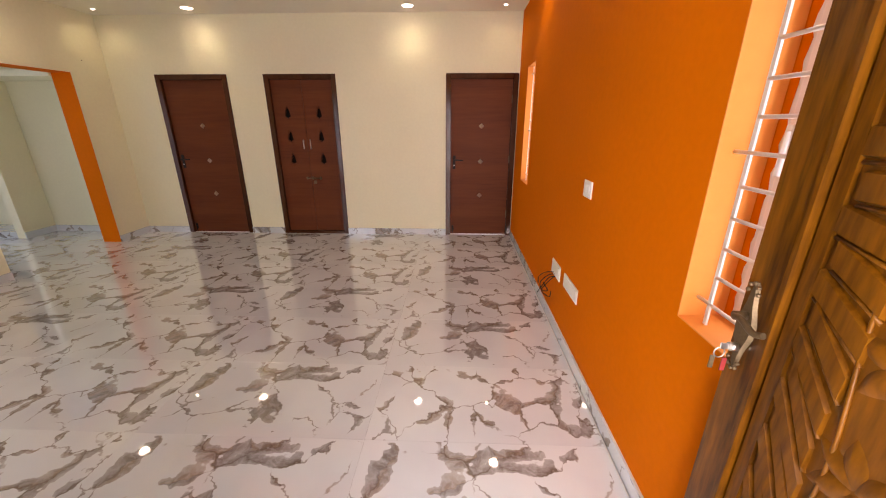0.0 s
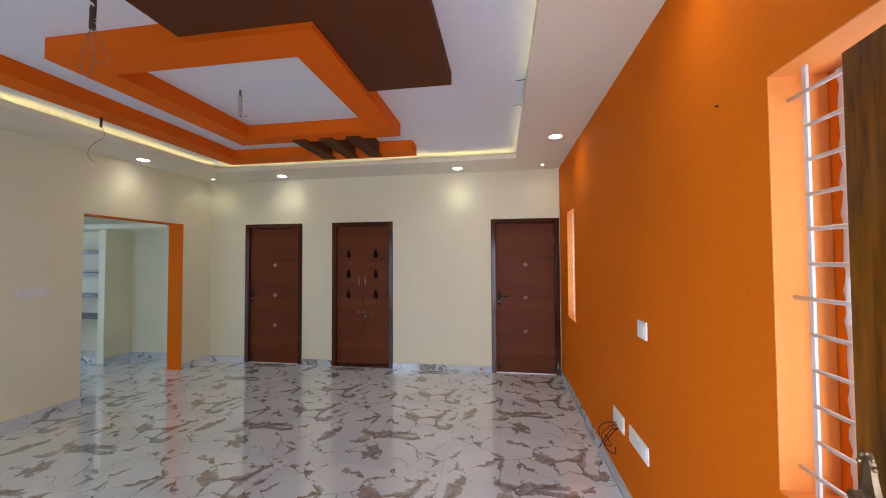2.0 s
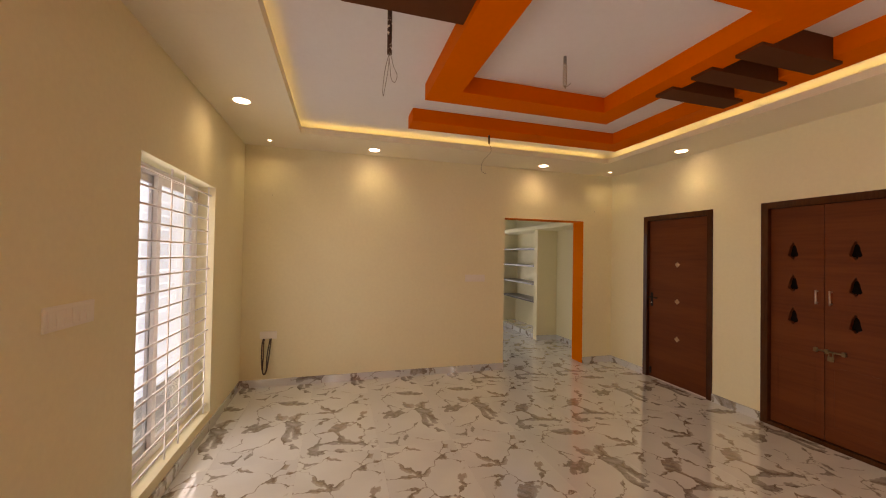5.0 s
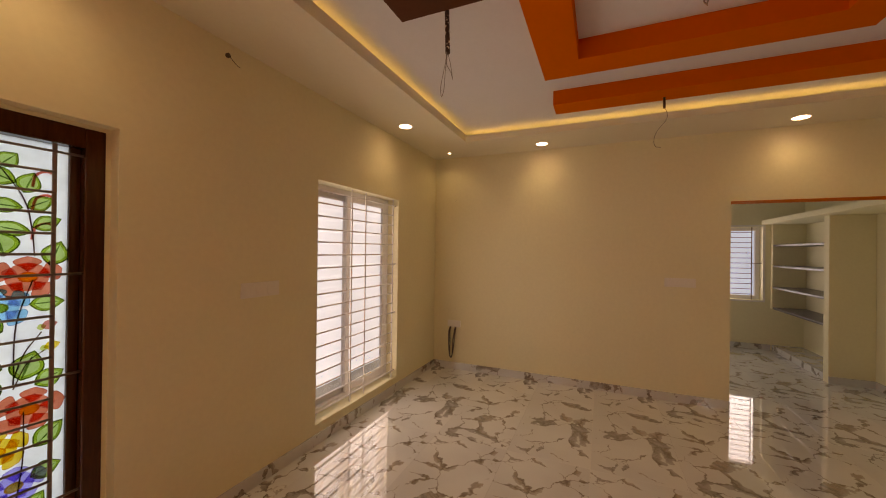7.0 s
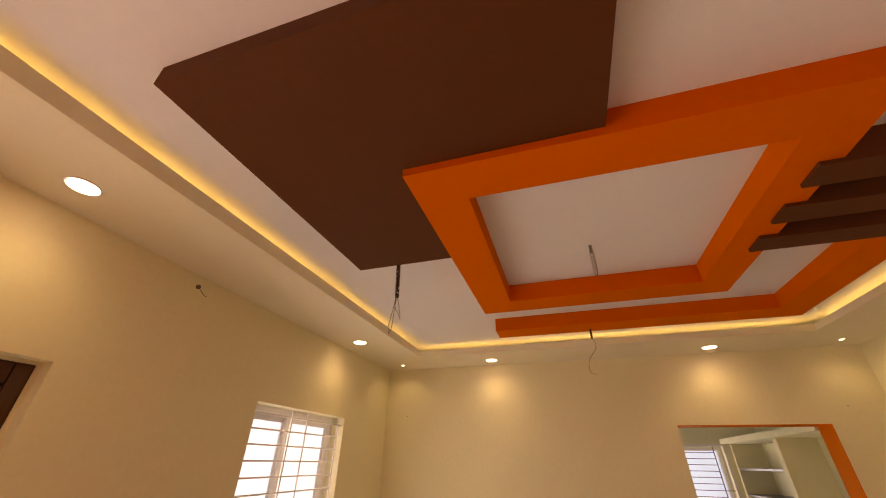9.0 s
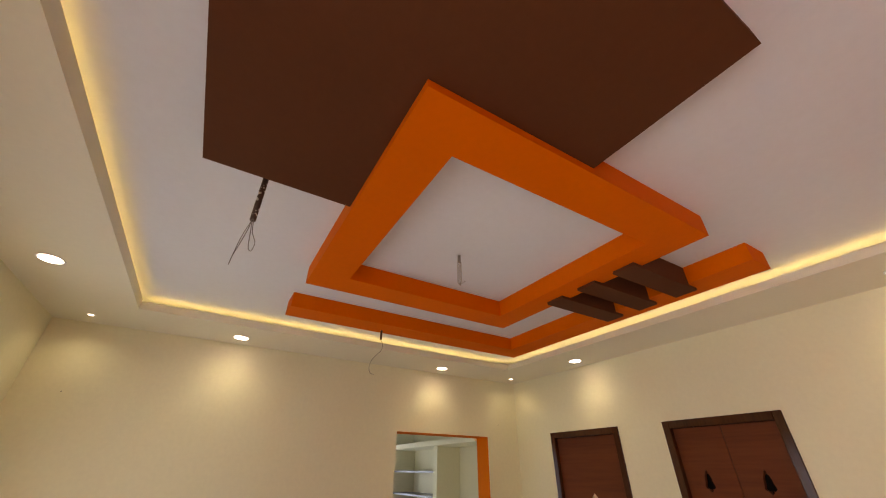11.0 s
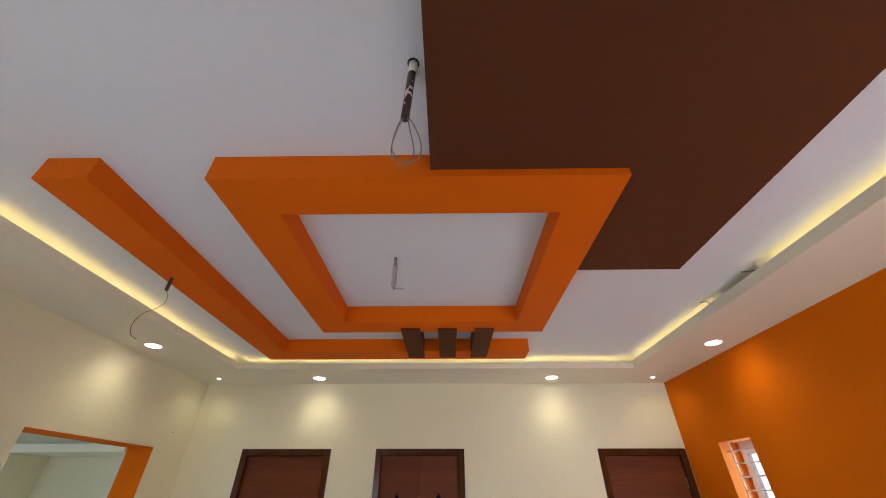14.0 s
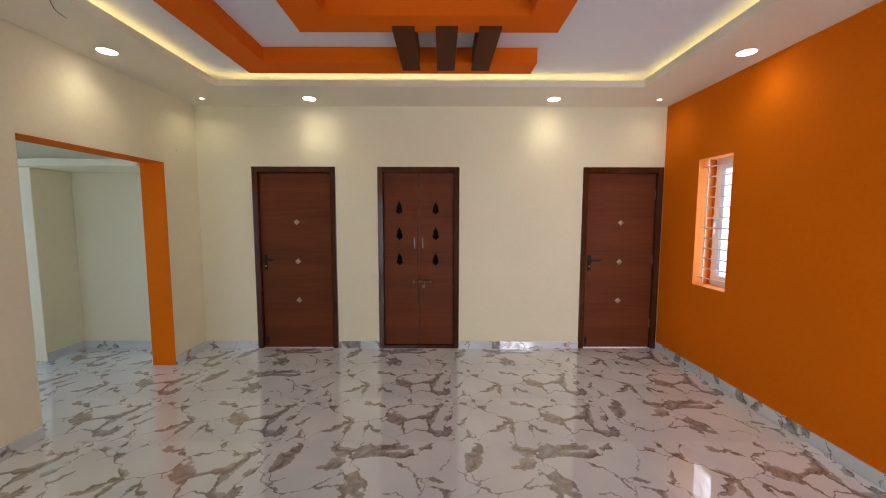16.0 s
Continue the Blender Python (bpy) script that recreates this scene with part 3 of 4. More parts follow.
# ---- kitchen ----
PX0, PX1, PY = -5.820, -5.700, 4.785
solid("kitchen_pier", box(PX0, PX1, PY, YB, 0, 2.03, 0.006), M_CREAM, "cream plastered end wall of the shelf niche", "wall", "structure")
solid("kitchen_niche_end", box(KX, KX + 0.07, PY, YB, 0.67, 2.03, 0.004), M_CREAM, "narrow cream upright at the far end of the niche", "wall", "structure")
solid("kitchen_loft", box(KX, XL - TH, 4.665, YB, 2.03, 2.10, 0.004), M_CREAM, "cream plastered loft slab over the shelf niche", "loft", "structure")
solid("kitchen_niche_floor", box(KX, PX0, PY + 0.02, YB, -0.008, 0.085, 0.003), M_SKIRT, "marble plinth inside the shelf niche", "plinth", "structure")
for z in (0.700, 1.030, 1.372, 1.702):
    solid("niche_shelf", box(KX + 0.07, PX0, PY + 0.005, YB, z - 0.028, z, 0.003), M_SLATE, "empty dark slate shelf in the kitchen niche", "shelf", group="kitchen niche shelves")
skirting("baseboard_kitchen", [(PX1, PX1 + SK, PY, YB), (PX1 + SK, XL - TH - SK, YB - SK, YB), (KX, KX + SK, KY0, PY), (XL - TH - SK, XL - TH, OPEN_Y1, YB)])

# ---- closed rooms behind the three doors ----
bm = bmesh.new()
add_box(bm, DOORS[1][0] - 0.2, DOORS[1][1] + 0.2, YB + TH + 0.6, YB + TH + 0.7, 0, TOP)
add_box(bm, DOORS[1][0] - 0.3, DOORS[1][0] - 0.2, YB + TH, YB + TH + 0.7, 0, TOP)
add_box(bm, DOORS[1][1] + 0.2, DOORS[1][1] + 0.3, YB + TH, YB + TH + 0.7, 0, TOP)
add_box(bm, DOORS[1][0] - 0.3, DOORS[1][1] + 0.3, YB + TH, YB + TH + 0.7, TOP, TOP + 0.1)
add_box(bm, DOORS[1][0] - 0.3, DOORS[1][1] + 0.3, YB + TH, YB + TH + 0.7, -0.15, -0.01)
solid("shrine_closet", bm, M_CREAM, "small dark closet behind the double doors", "closet", "structure")

# ---- daylight outside the openings, and the kitchen's added fill panel ----
def backdrop(name, bm, m):
    return solid(name, bm, m, "plain panel glowing like bright hazy daylight outside an opening", "backdrop", "structure")


backdrop("backdrop_front", box(-14.0, -1.3, -0.95, -0.9, -0.15, 3.4), M_DAY_F)
backdrop("backdrop_entrance", box(-1.2, 1.9, -2.55, -2.5, -0.15, 2.9), M_DAY_D)
backdrop("backdrop_east", box(1.9, 1.95, -0.4, 11.0, 0.2, 3.4), M_DAY_S)
backdrop("backdrop_kitchen", box(-8.3, -8.25, 2.6, 5.4, 0.0, 2.9), M_DAY_K)
# added fill panel: brightens the kitchen through the made-up back opening
backdrop("kitchen_fill_panel", box(-7.6, -4.6, 0.7, 0.75, -0.15, 2.9), M_FILL_K)
solid("porch_roof", box(-2.5, 2.5, -2.45, YF - TH - 0.002, 2.9, 3.0), M_PLASTER, "plain plastered porch roof slab", "roof", "structure")

# ---- inner doors ----


def frame_parts(parent, w, h, y0, y1, fw=0.062, sill=False, m=None):
    """Timber door frame round an opening w wide, from x = 0; y0 is its room side."""
    m = m or M_FRAME
    part("jamb", box(0, fw, y0, y1, 0, h, 0.005), m, parent)
    part("jamb", box(w - fw, w, y0, y1, 0, h, 0.005), m, parent)
    part("head", box(fw, w - fw, y0, y1, h - fw, h, 0.005), m, parent)
    # inner rebate
    part("stop", box(fw, fw + 0.014, y0 + 0.075, y1, 0, h - fw), m, parent)
    part("stop", box(w - fw - 0.014, w - fw, y0 + 0.075, y1, 0, h - fw), m, parent)
    part("stop", box(fw + 0.014, w - fw - 0.014, y0 + 0.075, y1, h - fw - 0.014, h - fw), m, parent)
    if sill:
        part("threshold", box(fw, w - fw, y0 + 0.002, y1, 0, 0.035, 0.004), m, parent)


def diamond(parent, x, y, z, s=0.036):
    """A little four-sided brass pyramid turned on its corner, in a thin surround."""
    bm = bmesh.new()
    ring = [bm.verts.new(p) for p in ((x - s, y, z), (x, y, z - s), (x + s, y, z), (x, y, z + s))]
    tip = bm.verts.new((x, y - 0.026, z))
    for i in range(4):
        bm.faces.new((ring[i], ring[(i + 1) % 4], tip))
    bm.faces.new(ring)
    bmesh.ops.recalc_face_normals(bm, faces=bm.faces[:])
    return part("diamond_stud", bm, M_STUD, parent, "faceted pale metal diamond stud")


def lever(parent, x, y, z, d):
    """Dark lever handle on a long plate; the lever points along d."""
    plate = part("lock_plate", box(x - 0.019, x + 0.019, y - 0.007, y, z - 0.11, z + 0.07, 0.004), M_BLACK, parent, "dark iron lock plate")
    bm = rod((x, y - 0.005, z + 0.01), (x, y - 0.05, z + 0.01), 0.010)
    add_tube(bm, spline([(x, y - 0.048, z + 0.01), (x + d * 0.04, y - 0.052, z + 0.014), (x + d * 0.09, y - 0.05, z + 0.008), (x + d * 0.12, y - 0.046, z + 0.012)]), 0.0085, 8)
    part("lever", bm, M_BLACK, plate, "dark iron lever")
    part("keyhole", rod((x, y - 0.005, z - 0.06), (x, y - 0.012, z - 0.06), 0.008), M_STEEL, plate)


M_STUD = mat("pale_stud_metal", (0.52, 0.39, 0.30), 0.35, metal=0.6, vary=0.2, scale=50)


def flush_door(name, x0, x1, bottom):
    w = x1 - x0
    d = tagged(thing(name, "closed red-brown flush door in a dark timber frame", "door", "inner doors", (x0, 0, 0)), kind="structure")
    frame_parts(d, w, DH, YB - 0.012, YB + 0.115)
    yl = YB + 0.028
    lf = part("leaf", box(0.065, w - 0.065, yl, yl + 0.035, bottom, DH - 0.065, 0.003), M_DOOR, d, "red-brown laminated leaf")
    for z in (1.475, 1.022, 0.565):
        diamond(lf, w / 2 + 0.01, yl - 0.0005, z)
    lever(lf, 0.112, yl - 0.0005, 1.03, 1)
    bm = box(0.085, 0.112, yl - 0.010, yl - 0.0005, 0.05, 0.13, 0.002)
    add_rod(bm, (0.098, yl - 0.014, 0.03), (0.098, yl - 0.014, 0.125), 0.006)
    add_rod(bm, (0.098, yl - 0.014, 0.09), (0.120, yl - 0.022, 0.09), 0.005)
    part("tower_bolt", bm, M_BLACK, lf, "black tower bolt")
    for z in (0.30, 1.05, 1.80):
        part("hinge", rod((w - 0.066, yl - 0.002, z - 0.05), (w - 0.066, yl - 0.002, z + 0.05), 0.006), M_BRASS, lf)
    return d


flush_door("door_1", *DOORS[0], 0.002)
flush_door("door_3", *DOORS[2], 0.008)


def bell_outline(cx, cz, s):
    """A temple-bell shape, as points going round."""
    half = [(0.0, 0.088), (0.008, 0.078), (0.007, 0.066), (0.020, 0.052), (0.027, 0.030), (0.030, 0.004), (0.040, -0.030), (0.030, -0.044), (0.014, -0.046), (0.011, -0.060)]
    pts = [(cx + x * s, cz + z * s) for x, z in half] + [(cx, cz - 0.068 * s)] + [(cx - x * s, cz + z * s) for x, z in half[:0:-1]]
    return pts


def pierced_leaf(w, h, t, holes):
    """A flat board w by h by t with shaped holes cut through; it lies in x and z."""
    cu = bpy.data.curves.new("board", "CURVE")
    cu.dimensions, cu.fill_mode, cu.extrude = "2D", "BOTH", t / 2
    for loop in [[(0, 0), (w, 0), (w, h), (0, h)]] + holes:
        sp = cu.splines.new("POLY")
        sp.points.add(len(loop) - 1)
        for p, (x, z) in zip(sp.points, loop):
            p.co = (x, z, 0, 1)
        sp.use_cyclic_u = True
    ob = bpy.data.objects.new("board", cu)
    scene.collection.objects.link(ob)
    dg = bpy.context.evaluated_depsgraph_get()
    me = bpy.data.meshes.new_from_object(ob.evaluated_get(dg))
    bpy.data.objects.remove(ob)
    bm = bmesh.new()
    bm.from_mesh(me)
    bpy.data.meshes.remove(me)
    bmesh.ops.transform(bm, matrix=pose(0, 0, 0, 90), verts=bm.verts[:])
    return bm


x0, x1 = DOORS[1]
w = x1 - x0
pooja = tagged(thing("door_2", "closed red-brown double door pierced with bell-shaped holes", "door", at=(x0, 0, 0)), kind="structure")
frame_parts(pooja, w, DH, YB - 0.012, YB + 0.115, sill=True)
yl = YB + 0.030
lw = (w - 0.13) / 2 - 0.002
for i in (0, 1):
    lx = 0.065 + i * (lw + 0.004)
    hx = 0.175 if i == 0 else lw - 0.205
    bm = pierced_leaf(lw, DH - 0.065 - 0.04, 0.034, [bell_outline(hx, z - 0.04, 1.0) for z in (1.63, 1.335, 1.04)])
    bmesh.ops.translate(bm, verts=bm.verts[:], vec=(lx, yl + 0.017, 0.04))
    lf = part("leaf", bm, M_DOOR, pooja, "red-brown leaf with three bell-shaped holes")
    # routed lines of the lower panel
    for a, b, c, d in ((0.06, lw - 0.06, 0.66, 0.664), (0.06, lw - 0.06, 0.17, 0.174), (0.06, 0.064, 0.174, 0.66), (lw - 0.064, lw - 0.06, 0.174, 0.66)):
        part("panel_bead", box(lx + a, lx + b, yl - 0.0025, yl - 0.0002, c, d), M_DOOR, lf)
    # near-black sheet paints the shade inside the holes; no board is there
    part("backing", box(lx + 0.02, lx + lw - 0.02, yl + 0.040, yl + 0.046, 0.9, 1.8), M_HOLE_SHADE, lf, "near-black sheet painting the shade inside the bell holes")
    # upright pull handle
    px = lx + (lw - 0.045 if i == 0 else 0.045)
    bm = rod((px, yl - 0.024, 1.18), (px, yl - 0.024, 1.30), 0.007)
    add_rod(bm, (px, yl - 0.024, 1.19), (px, yl, 1.19), 0.005)
    add_rod(bm, (px, yl - 0.024, 1.29), (px, yl, 1.29), 0.005)
    part("pull_handle", bm, M_STEEL, lf, "satin steel pull handle")
bm = rod((w / 2 - 0.06, yl - 0.014, 0.79), (w / 2 + 0.15, yl - 0.014, 0.79), 0.007)
for q in (-0.055, 0.02, 0.13):
    add_box(bm, w / 2 + q - 0.012, w / 2 + q + 0.012, yl - 0.022, yl - 0.0005, 0.772, 0.808, 0.003)
part("sliding_latch", bm, M_BRASS, pooja, "aged brass sliding latch across both leaves")
bm = box(w / 2 + 0.035, w / 2 + 0.075, yl - 0.035, yl - 0.020, 0.715, 0.755, 0.004)
add_tube(bm, spline([(w / 2 + 0.042, yl - 0.027, 0.755), (w / 2 + 0.042, yl - 0.027, 0.785), (w / 2 + 0.055, yl - 0.027, 0.797), (w / 2 + 0.068, yl - 0.027, 0.785), (w / 2 + 0.068, yl - 0.027, 0.755)], 4), 0.004)
part("padlock", bm, M_BRASS, pooja, "small brass padlock on the latch")

# ---- windows ----


def bars(parent, axis, n, us, z0, z1, u0, u1, rows, r=0.006, long_rows=(), uprights=None, m=None):
    """A welded grille: uprights and cross bars. axis is that of the wall's normal."""
    m = m or M_BAR

    def p(u, z, d=0.0):
        return (n + d, u, z) if axis == "x" else (u, n + d, z)

    for u in us:
        bm = bmesh.new()
        a, b = p(u - 0.007, z0, -0.0035), p(u + 0.007, z1, 0.0035)
        add_box(bm, min(a[0], b[0]), max(a[0], b[0]), min(a[1], b[1]), max(a[1], b[1]), z0, z1)
        part("upright_bar", bm, m, parent)
    for i, z in enumerate(rows):
        e0, e1 = (u0, u1) if i in long_rows else (us[0], us[-1])
        part("cross_bar", rod(p(e0, z), p(e1, z), r, 8), m, parent)


def sash(parent, axis, n0, n1, u0, u1, z0, z1, fw, name="sash"):
    """A framed pane; n0..n1 is its depth."""
    def b(a, c, d, e, bev=0.003):
        return box(n0, n1, a, c, d, e, bev) if axis == "x" else box(a, c, n0, n1, d, e, bev)
    s = part(name, b(u0, u0 + fw, z0, z1), M_UPVC, parent)
    part("stile", b(u1 - fw, u1, z0, z1), M_UPVC, s)
    part("rail", b(u0 + fw, u1 - fw, z0, z0 + fw), M_UPVC, s)
    part("rail", b(u0 + fw, u1 - fw, z1 - fw, z1), M_UPVC, s)
    m0 = (n0 + n1) / 2
    pane = box(m0 - 0.002, m0 + 0.002, u0 + fw - 0.004, u1 - fw + 0.004, z0 + fw - 0.004, z1 - fw + 0.004) if axis == "x" else \
        box(u0 + fw - 0.004, u1 - fw + 0.004, m0 - 0.002, m0 + 0.002, z0 + fw - 0.004, z1 - fw + 0.004)
    g = part("pane", pane, M_GLASS, s, "clear glass")
    g.visible_shadow = False
    return s


# large barred window beside the entrance
a, b, c, d = WIN_F
win = tagged(thing("window_1", "white sliding window behind a white steel grille", "window"), kind="structure")
sash(win, "y", 0.0, 0.075, a + 0.001, b - 0.001, c + 0.001, d - 0.001, 0.045, "outer_frame")
mid = (a + b) / 2 + 0.06
sash(win, "y", 0.042, 0.070, a + 0.046, mid + 0.03, c + 0.046, d - 0.046, 0.055)
sash(win, "y", 0.008, 0.034, mid - 0.03, b - 0.046, c + 0.046, d - 0.046, 0.055)
rows = [c + 0.07 + i * (d - c - 0.14) / 17 for i in range(18)]
bars(win, "y", 0.172, [a + 0.06, a + 0.56, a + 0.77, b - 0.03], c + 0.005, d - 0.005, a, b, rows, 0.0068, (0, 6, 11, 17))

# narrow windows in the orange wall
for k, (a, b, c, d) in enumerate((W1, W2)):
    wn = tagged(thing("window_%d" % (k + 2), "narrow white casement window behind a white steel grille", "window", "narrow side windows"), kind="structure")
    sash(wn, "x", 1.155, 1.225, a + 0.001, b - 0.001, c + 0.001, d - 0.001, 0.045, "outer_frame")
    s = sash(wn, "x", 1.150, 1.195, a + 0.046, b - 0.046, c + 0.046, d - 0.046, 0.055)
    bm = bmesh.new()
    n = 44
    zz = [c + 0.004 + (d - c - 0.008) * i / n for i in range(n + 1)]
    lo = [bm.verts.new((1.1535, b - 0.002, z)) for z in zz]
    hi = [bm.verts.new((1.1535, b - 0.030 - 0.004 * math.sin(i * 1.7 + k) - 0.003 * math.sin(i * 4.1), z)) for i, z in enumerate(zz)]
    for i in range(n):
        bm.faces.new((lo[i], hi[i], hi[i + 1], lo[i + 1]))
    part("paint_edge", bm, M_ORANGE, wn, "orange wall paint run raggedly onto the frame")
    bm = box(1.128, 1.150, b - 0.085, b - 0.065, (c + d) / 2 - 0.03, (c + d) / 2 + 0.03, 0.003)
    add_rod(bm, (1.128, b - 0.075, (c + d) / 2 + 0.01), (1.120, b - 0.085, (c + d) / 2 - 0.11), 0.008)
    part("window_handle", bm, M_UPVC, wn, "white lever handle")
    rows = [c + 0.075 + i * (d - c - 0.15) / 11 for i in range(12)]
    bars(wn, "x", 1.052, [a + 0.060, b - 0.062], c + 0.003, d - 0.003, a, b, rows, 0.006, (0, 5, 11))

# kitchen window
a, b, c, d = KWIN
kw = tagged(thing("window_4", "white kitchen window behind a dark steel grille", "window"), kind="structure")
sash(kw, "x", KX - 0.20, KX - 0.13, a + 0.001, b - 0.001, c + 0.001, d - 0.001, 0.06, "outer_frame")
rows = [c + 0.09 + i * (d - c - 0.18) / 12 for i in range(13)]
bars(kw, "x", KX - 0.06, [a + 0.08, (a + b) / 2, b - 0.13], c + 0.003, d - 0.003, a, b, rows, 0.006, (6,), m=M_DARKBAR)
bm = wall_mesh("x", KX - 0.002, KX + 0.004, a - 0.03, b + 0.03, c - 0.03, d + 0.03, [KWIN])
part("surround", bm, M_UPVC, kw, "white painted surround")

# ---- entrance: timber frame, painted glass side light, open teak door ----
E0, E1, EH = -0.738, 0.945, 2.072
MULL = (-0.085, -0.005)
ent = tagged(thing("door_4", "dark timber entrance frame with a painted glass side light", "door frame"), kind="structure")
Y0, Y1 = 0.03, 0.14
part("jamb", box(E0, E0 + 0.072, Y0, Y1, 0, EH, 0.006), M_FRAME, ent)
part("jamb", box(E1 - 0.072, E1, Y0, Y1, 0, EH, 0.006), M_FRAME, ent)
part("mullion", box(*MULL, Y0, Y1, 0, EH - 0.09, 0.006), M_FRAME, ent)
part("head", box(E0 + 0.072, E1 - 0.072, Y0, Y1, EH - 0.09, EH, 0.006), M_FRAME, ent)
part("side_rail", box(E0 + 0.072, MULL[0], Y0, Y1, 0.0, 0.12, 0.006), M_FRAME, ent)
part("sash_stile", box(E0 + 0.072, E0 + 0.108, 0.060, 0.095, 0.12, EH - 0.09, 0.004), M_FRAME, ent)
part("sash_stile", box(MULL[0] - 0.036, MULL[0], 0.060, 0.095, 0.12, EH - 0.09, 0.004), M_FRAME, ent)
# plaster filling between masonry and frame
bm = box(ENT[0], E0, YF - TH + 0.004, Y1 - 0.004, 0, ENT[3])
add_box(bm, E1, ENT[1], YF - TH + 0.004, Y1 - 0.004, 0, ENT[3])
add_box(bm, E0, E1, YF - TH + 0.004, Y1 - 0.004, EH, ENT[3])
part("plaster_joint", bm, M_CREAM, ent)
GX0, GX1, GZ0, GZ1 = E0 + 0.108, MULL[0] - 0.036, 0.12, EH - 0.09
GY = 0.078
part("painted_pane", box(GX0 - 0.005, GX1 + 0.005, GY - 0.004, GY, GZ0, GZ1), stained("milk_glass", (0.60, 0.80, 0.92), 0.85, 0.05), ent, "milky white glass")

ST = {k: glass_paint("paint_" + k, v) for k, v in {
    "red": (1.0, 0.20, 0.10), "blue": (0.08, 0.62, 0.90), "yellow": (1.0, 0.62, 0.03), "violet": (0.40, 0.36, 0.92),
    "green": (0.38, 0.62, 0.18), "dark_green": (0.20, 0.42, 0.14), "orange": (1.0, 0.62, 0.25), "stem": (0.18, 0.08, 0.08),
    "pink": (0.95, 0.26, 0.20), "lime": (0.66, 0.78, 0.22), "deep_red": (0.92, 0.40, 0.36), "deep_blue": (0.50, 0.72, 0.92), "deep_violet": (0.58, 0.42, 0.86)}.items()}


def flat(outline, y):
    """A patch of paint on the glass."""
    bm = bmesh.new()
    bm.faces.new([bm.verts.new((x, y + 0.0008, z)) for x, z in outline][::-1])
    return bm


def teardrop(cx, cz, ang, length, width, blunt=1.0, n=9):
    """Petal or leaf outline that starts at (cx, cz) and points along ang."""
    out = []
    for s in (1, -1):
        ks = range(n + 1) if s == 1 else range(n - 1, 0, -1)
        for k in ks:
            t = k / n
            r = width * (math.sin(math.pi * t ** blunt)) * s
            x, z = length * t, r
            out.append((cx + x * math.cos(ang) - z * math.sin(ang), cz + x * math.sin(ang) + z * math.cos(ang)))
    return out


def flat_ring(outer, keep, y):
    """A painted rim: the outline and the same outline drawn in towards its middle."""
    n = len(outer)
    mx_, mz_ = sum(p[0] for p in outer) / n, sum(p[1] for p in outer) / n
    bm = bmesh.new()
    a = [bm.verts.new((x, y + 0.0008, z)) for x, z in outer]
    b = [bm.verts.new((mx_ + (x - mx_) * keep, y + 0.0008, mz_ + (z - mz_) * keep)) for x, z in outer]
    for k in range(n):
        bm.faces.new((a[k], a[(k + 1) % n], b[(k + 1) % n], b[k]))
    return bm


def petals(colour, cx, cz, r, turn, inner, n=5):
    """A painted flower: overlapping round petals that deepen towards a yellow eye."""
    r *= 1.20
    eye = [(cx + r * 0.29 * math.cos(2 * math.pi * k / 16), cz - r * 0.05 + r * 0.21 * math.sin(2 * math.pi * k / 16)) for k in range(16)]
    c = part("flower", flat(eye, GY + 0.0062), ST["yellow"], ent, "painted %s flower" % colour)
    part("flower_base", flat([(cx + r * 0.62 * math.cos(2 * math.pi * k / 20), cz - r * 0.05 + r * 0.56 * math.sin(2 * math.pi * k / 20)) for k in range(20)], GY + 0.0012), ST[colour], c)
    part("eye", flat_ring(eye, 0.74, GY + 0.0066), ST["orange"], c)
    for k in range(n):
        ang = turn + 2 * math.pi * k / n
        f = 0.84 + 0.18 * abs(math.cos(ang))
        y = GY + 0.0016 + 0.0007 * k
        ox, oz = cx + r * 0.25 * math.cos(ang), cz - r * 0.05 + r * 0.19 * math.sin(ang)
        whole = teardrop(ox, oz, ang, r * (f - 0.22), r * 0.40, 1.65, 12)
        part("petal", flat(whole, y), ST[colour], c)
        part("petal_shade", flat(teardrop(ox, oz, ang + 0.06, r * (f - 0.22) * 0.62, r * 0.22, 1.3), y + 0.0003), ST[inner], c)
        part("petal_rim", flat_ring(whole, 0.93, y + 0.0005), ST[inner], c)
    return c


def leaf_glass(cx, cz, ang, length, width, layer=0.0003):
    length, width = length * 1.12, width * 1.30
    whole = teardrop(cx, cz, ang, length, width, 0.85)
    lf = part("glass_leaf", flat(whole, GY + layer + 0.0002), ST["green"], ent)
    part("leaf_shade", flat_ring(whole, 0.70, GY + layer + 0.0003), ST["lime"], lf)
    part("leaf_rim", flat_ring(whole, 0.90, GY + layer + 0.0004), ST["dark_green"], lf)
    part("leaf_rib", flat(teardrop(cx, cz, ang, length * 0.92, width * 0.08, 0.85), GY + layer + 0.0006), ST["dark_green"], lf)


def stem(pts, r=0.003):
    part("glass_stem", add_tube(bmesh.new(), spline([(x, GY - 0.0016, z) for x, z in pts], 6), r, 5), ST["stem"], ent)


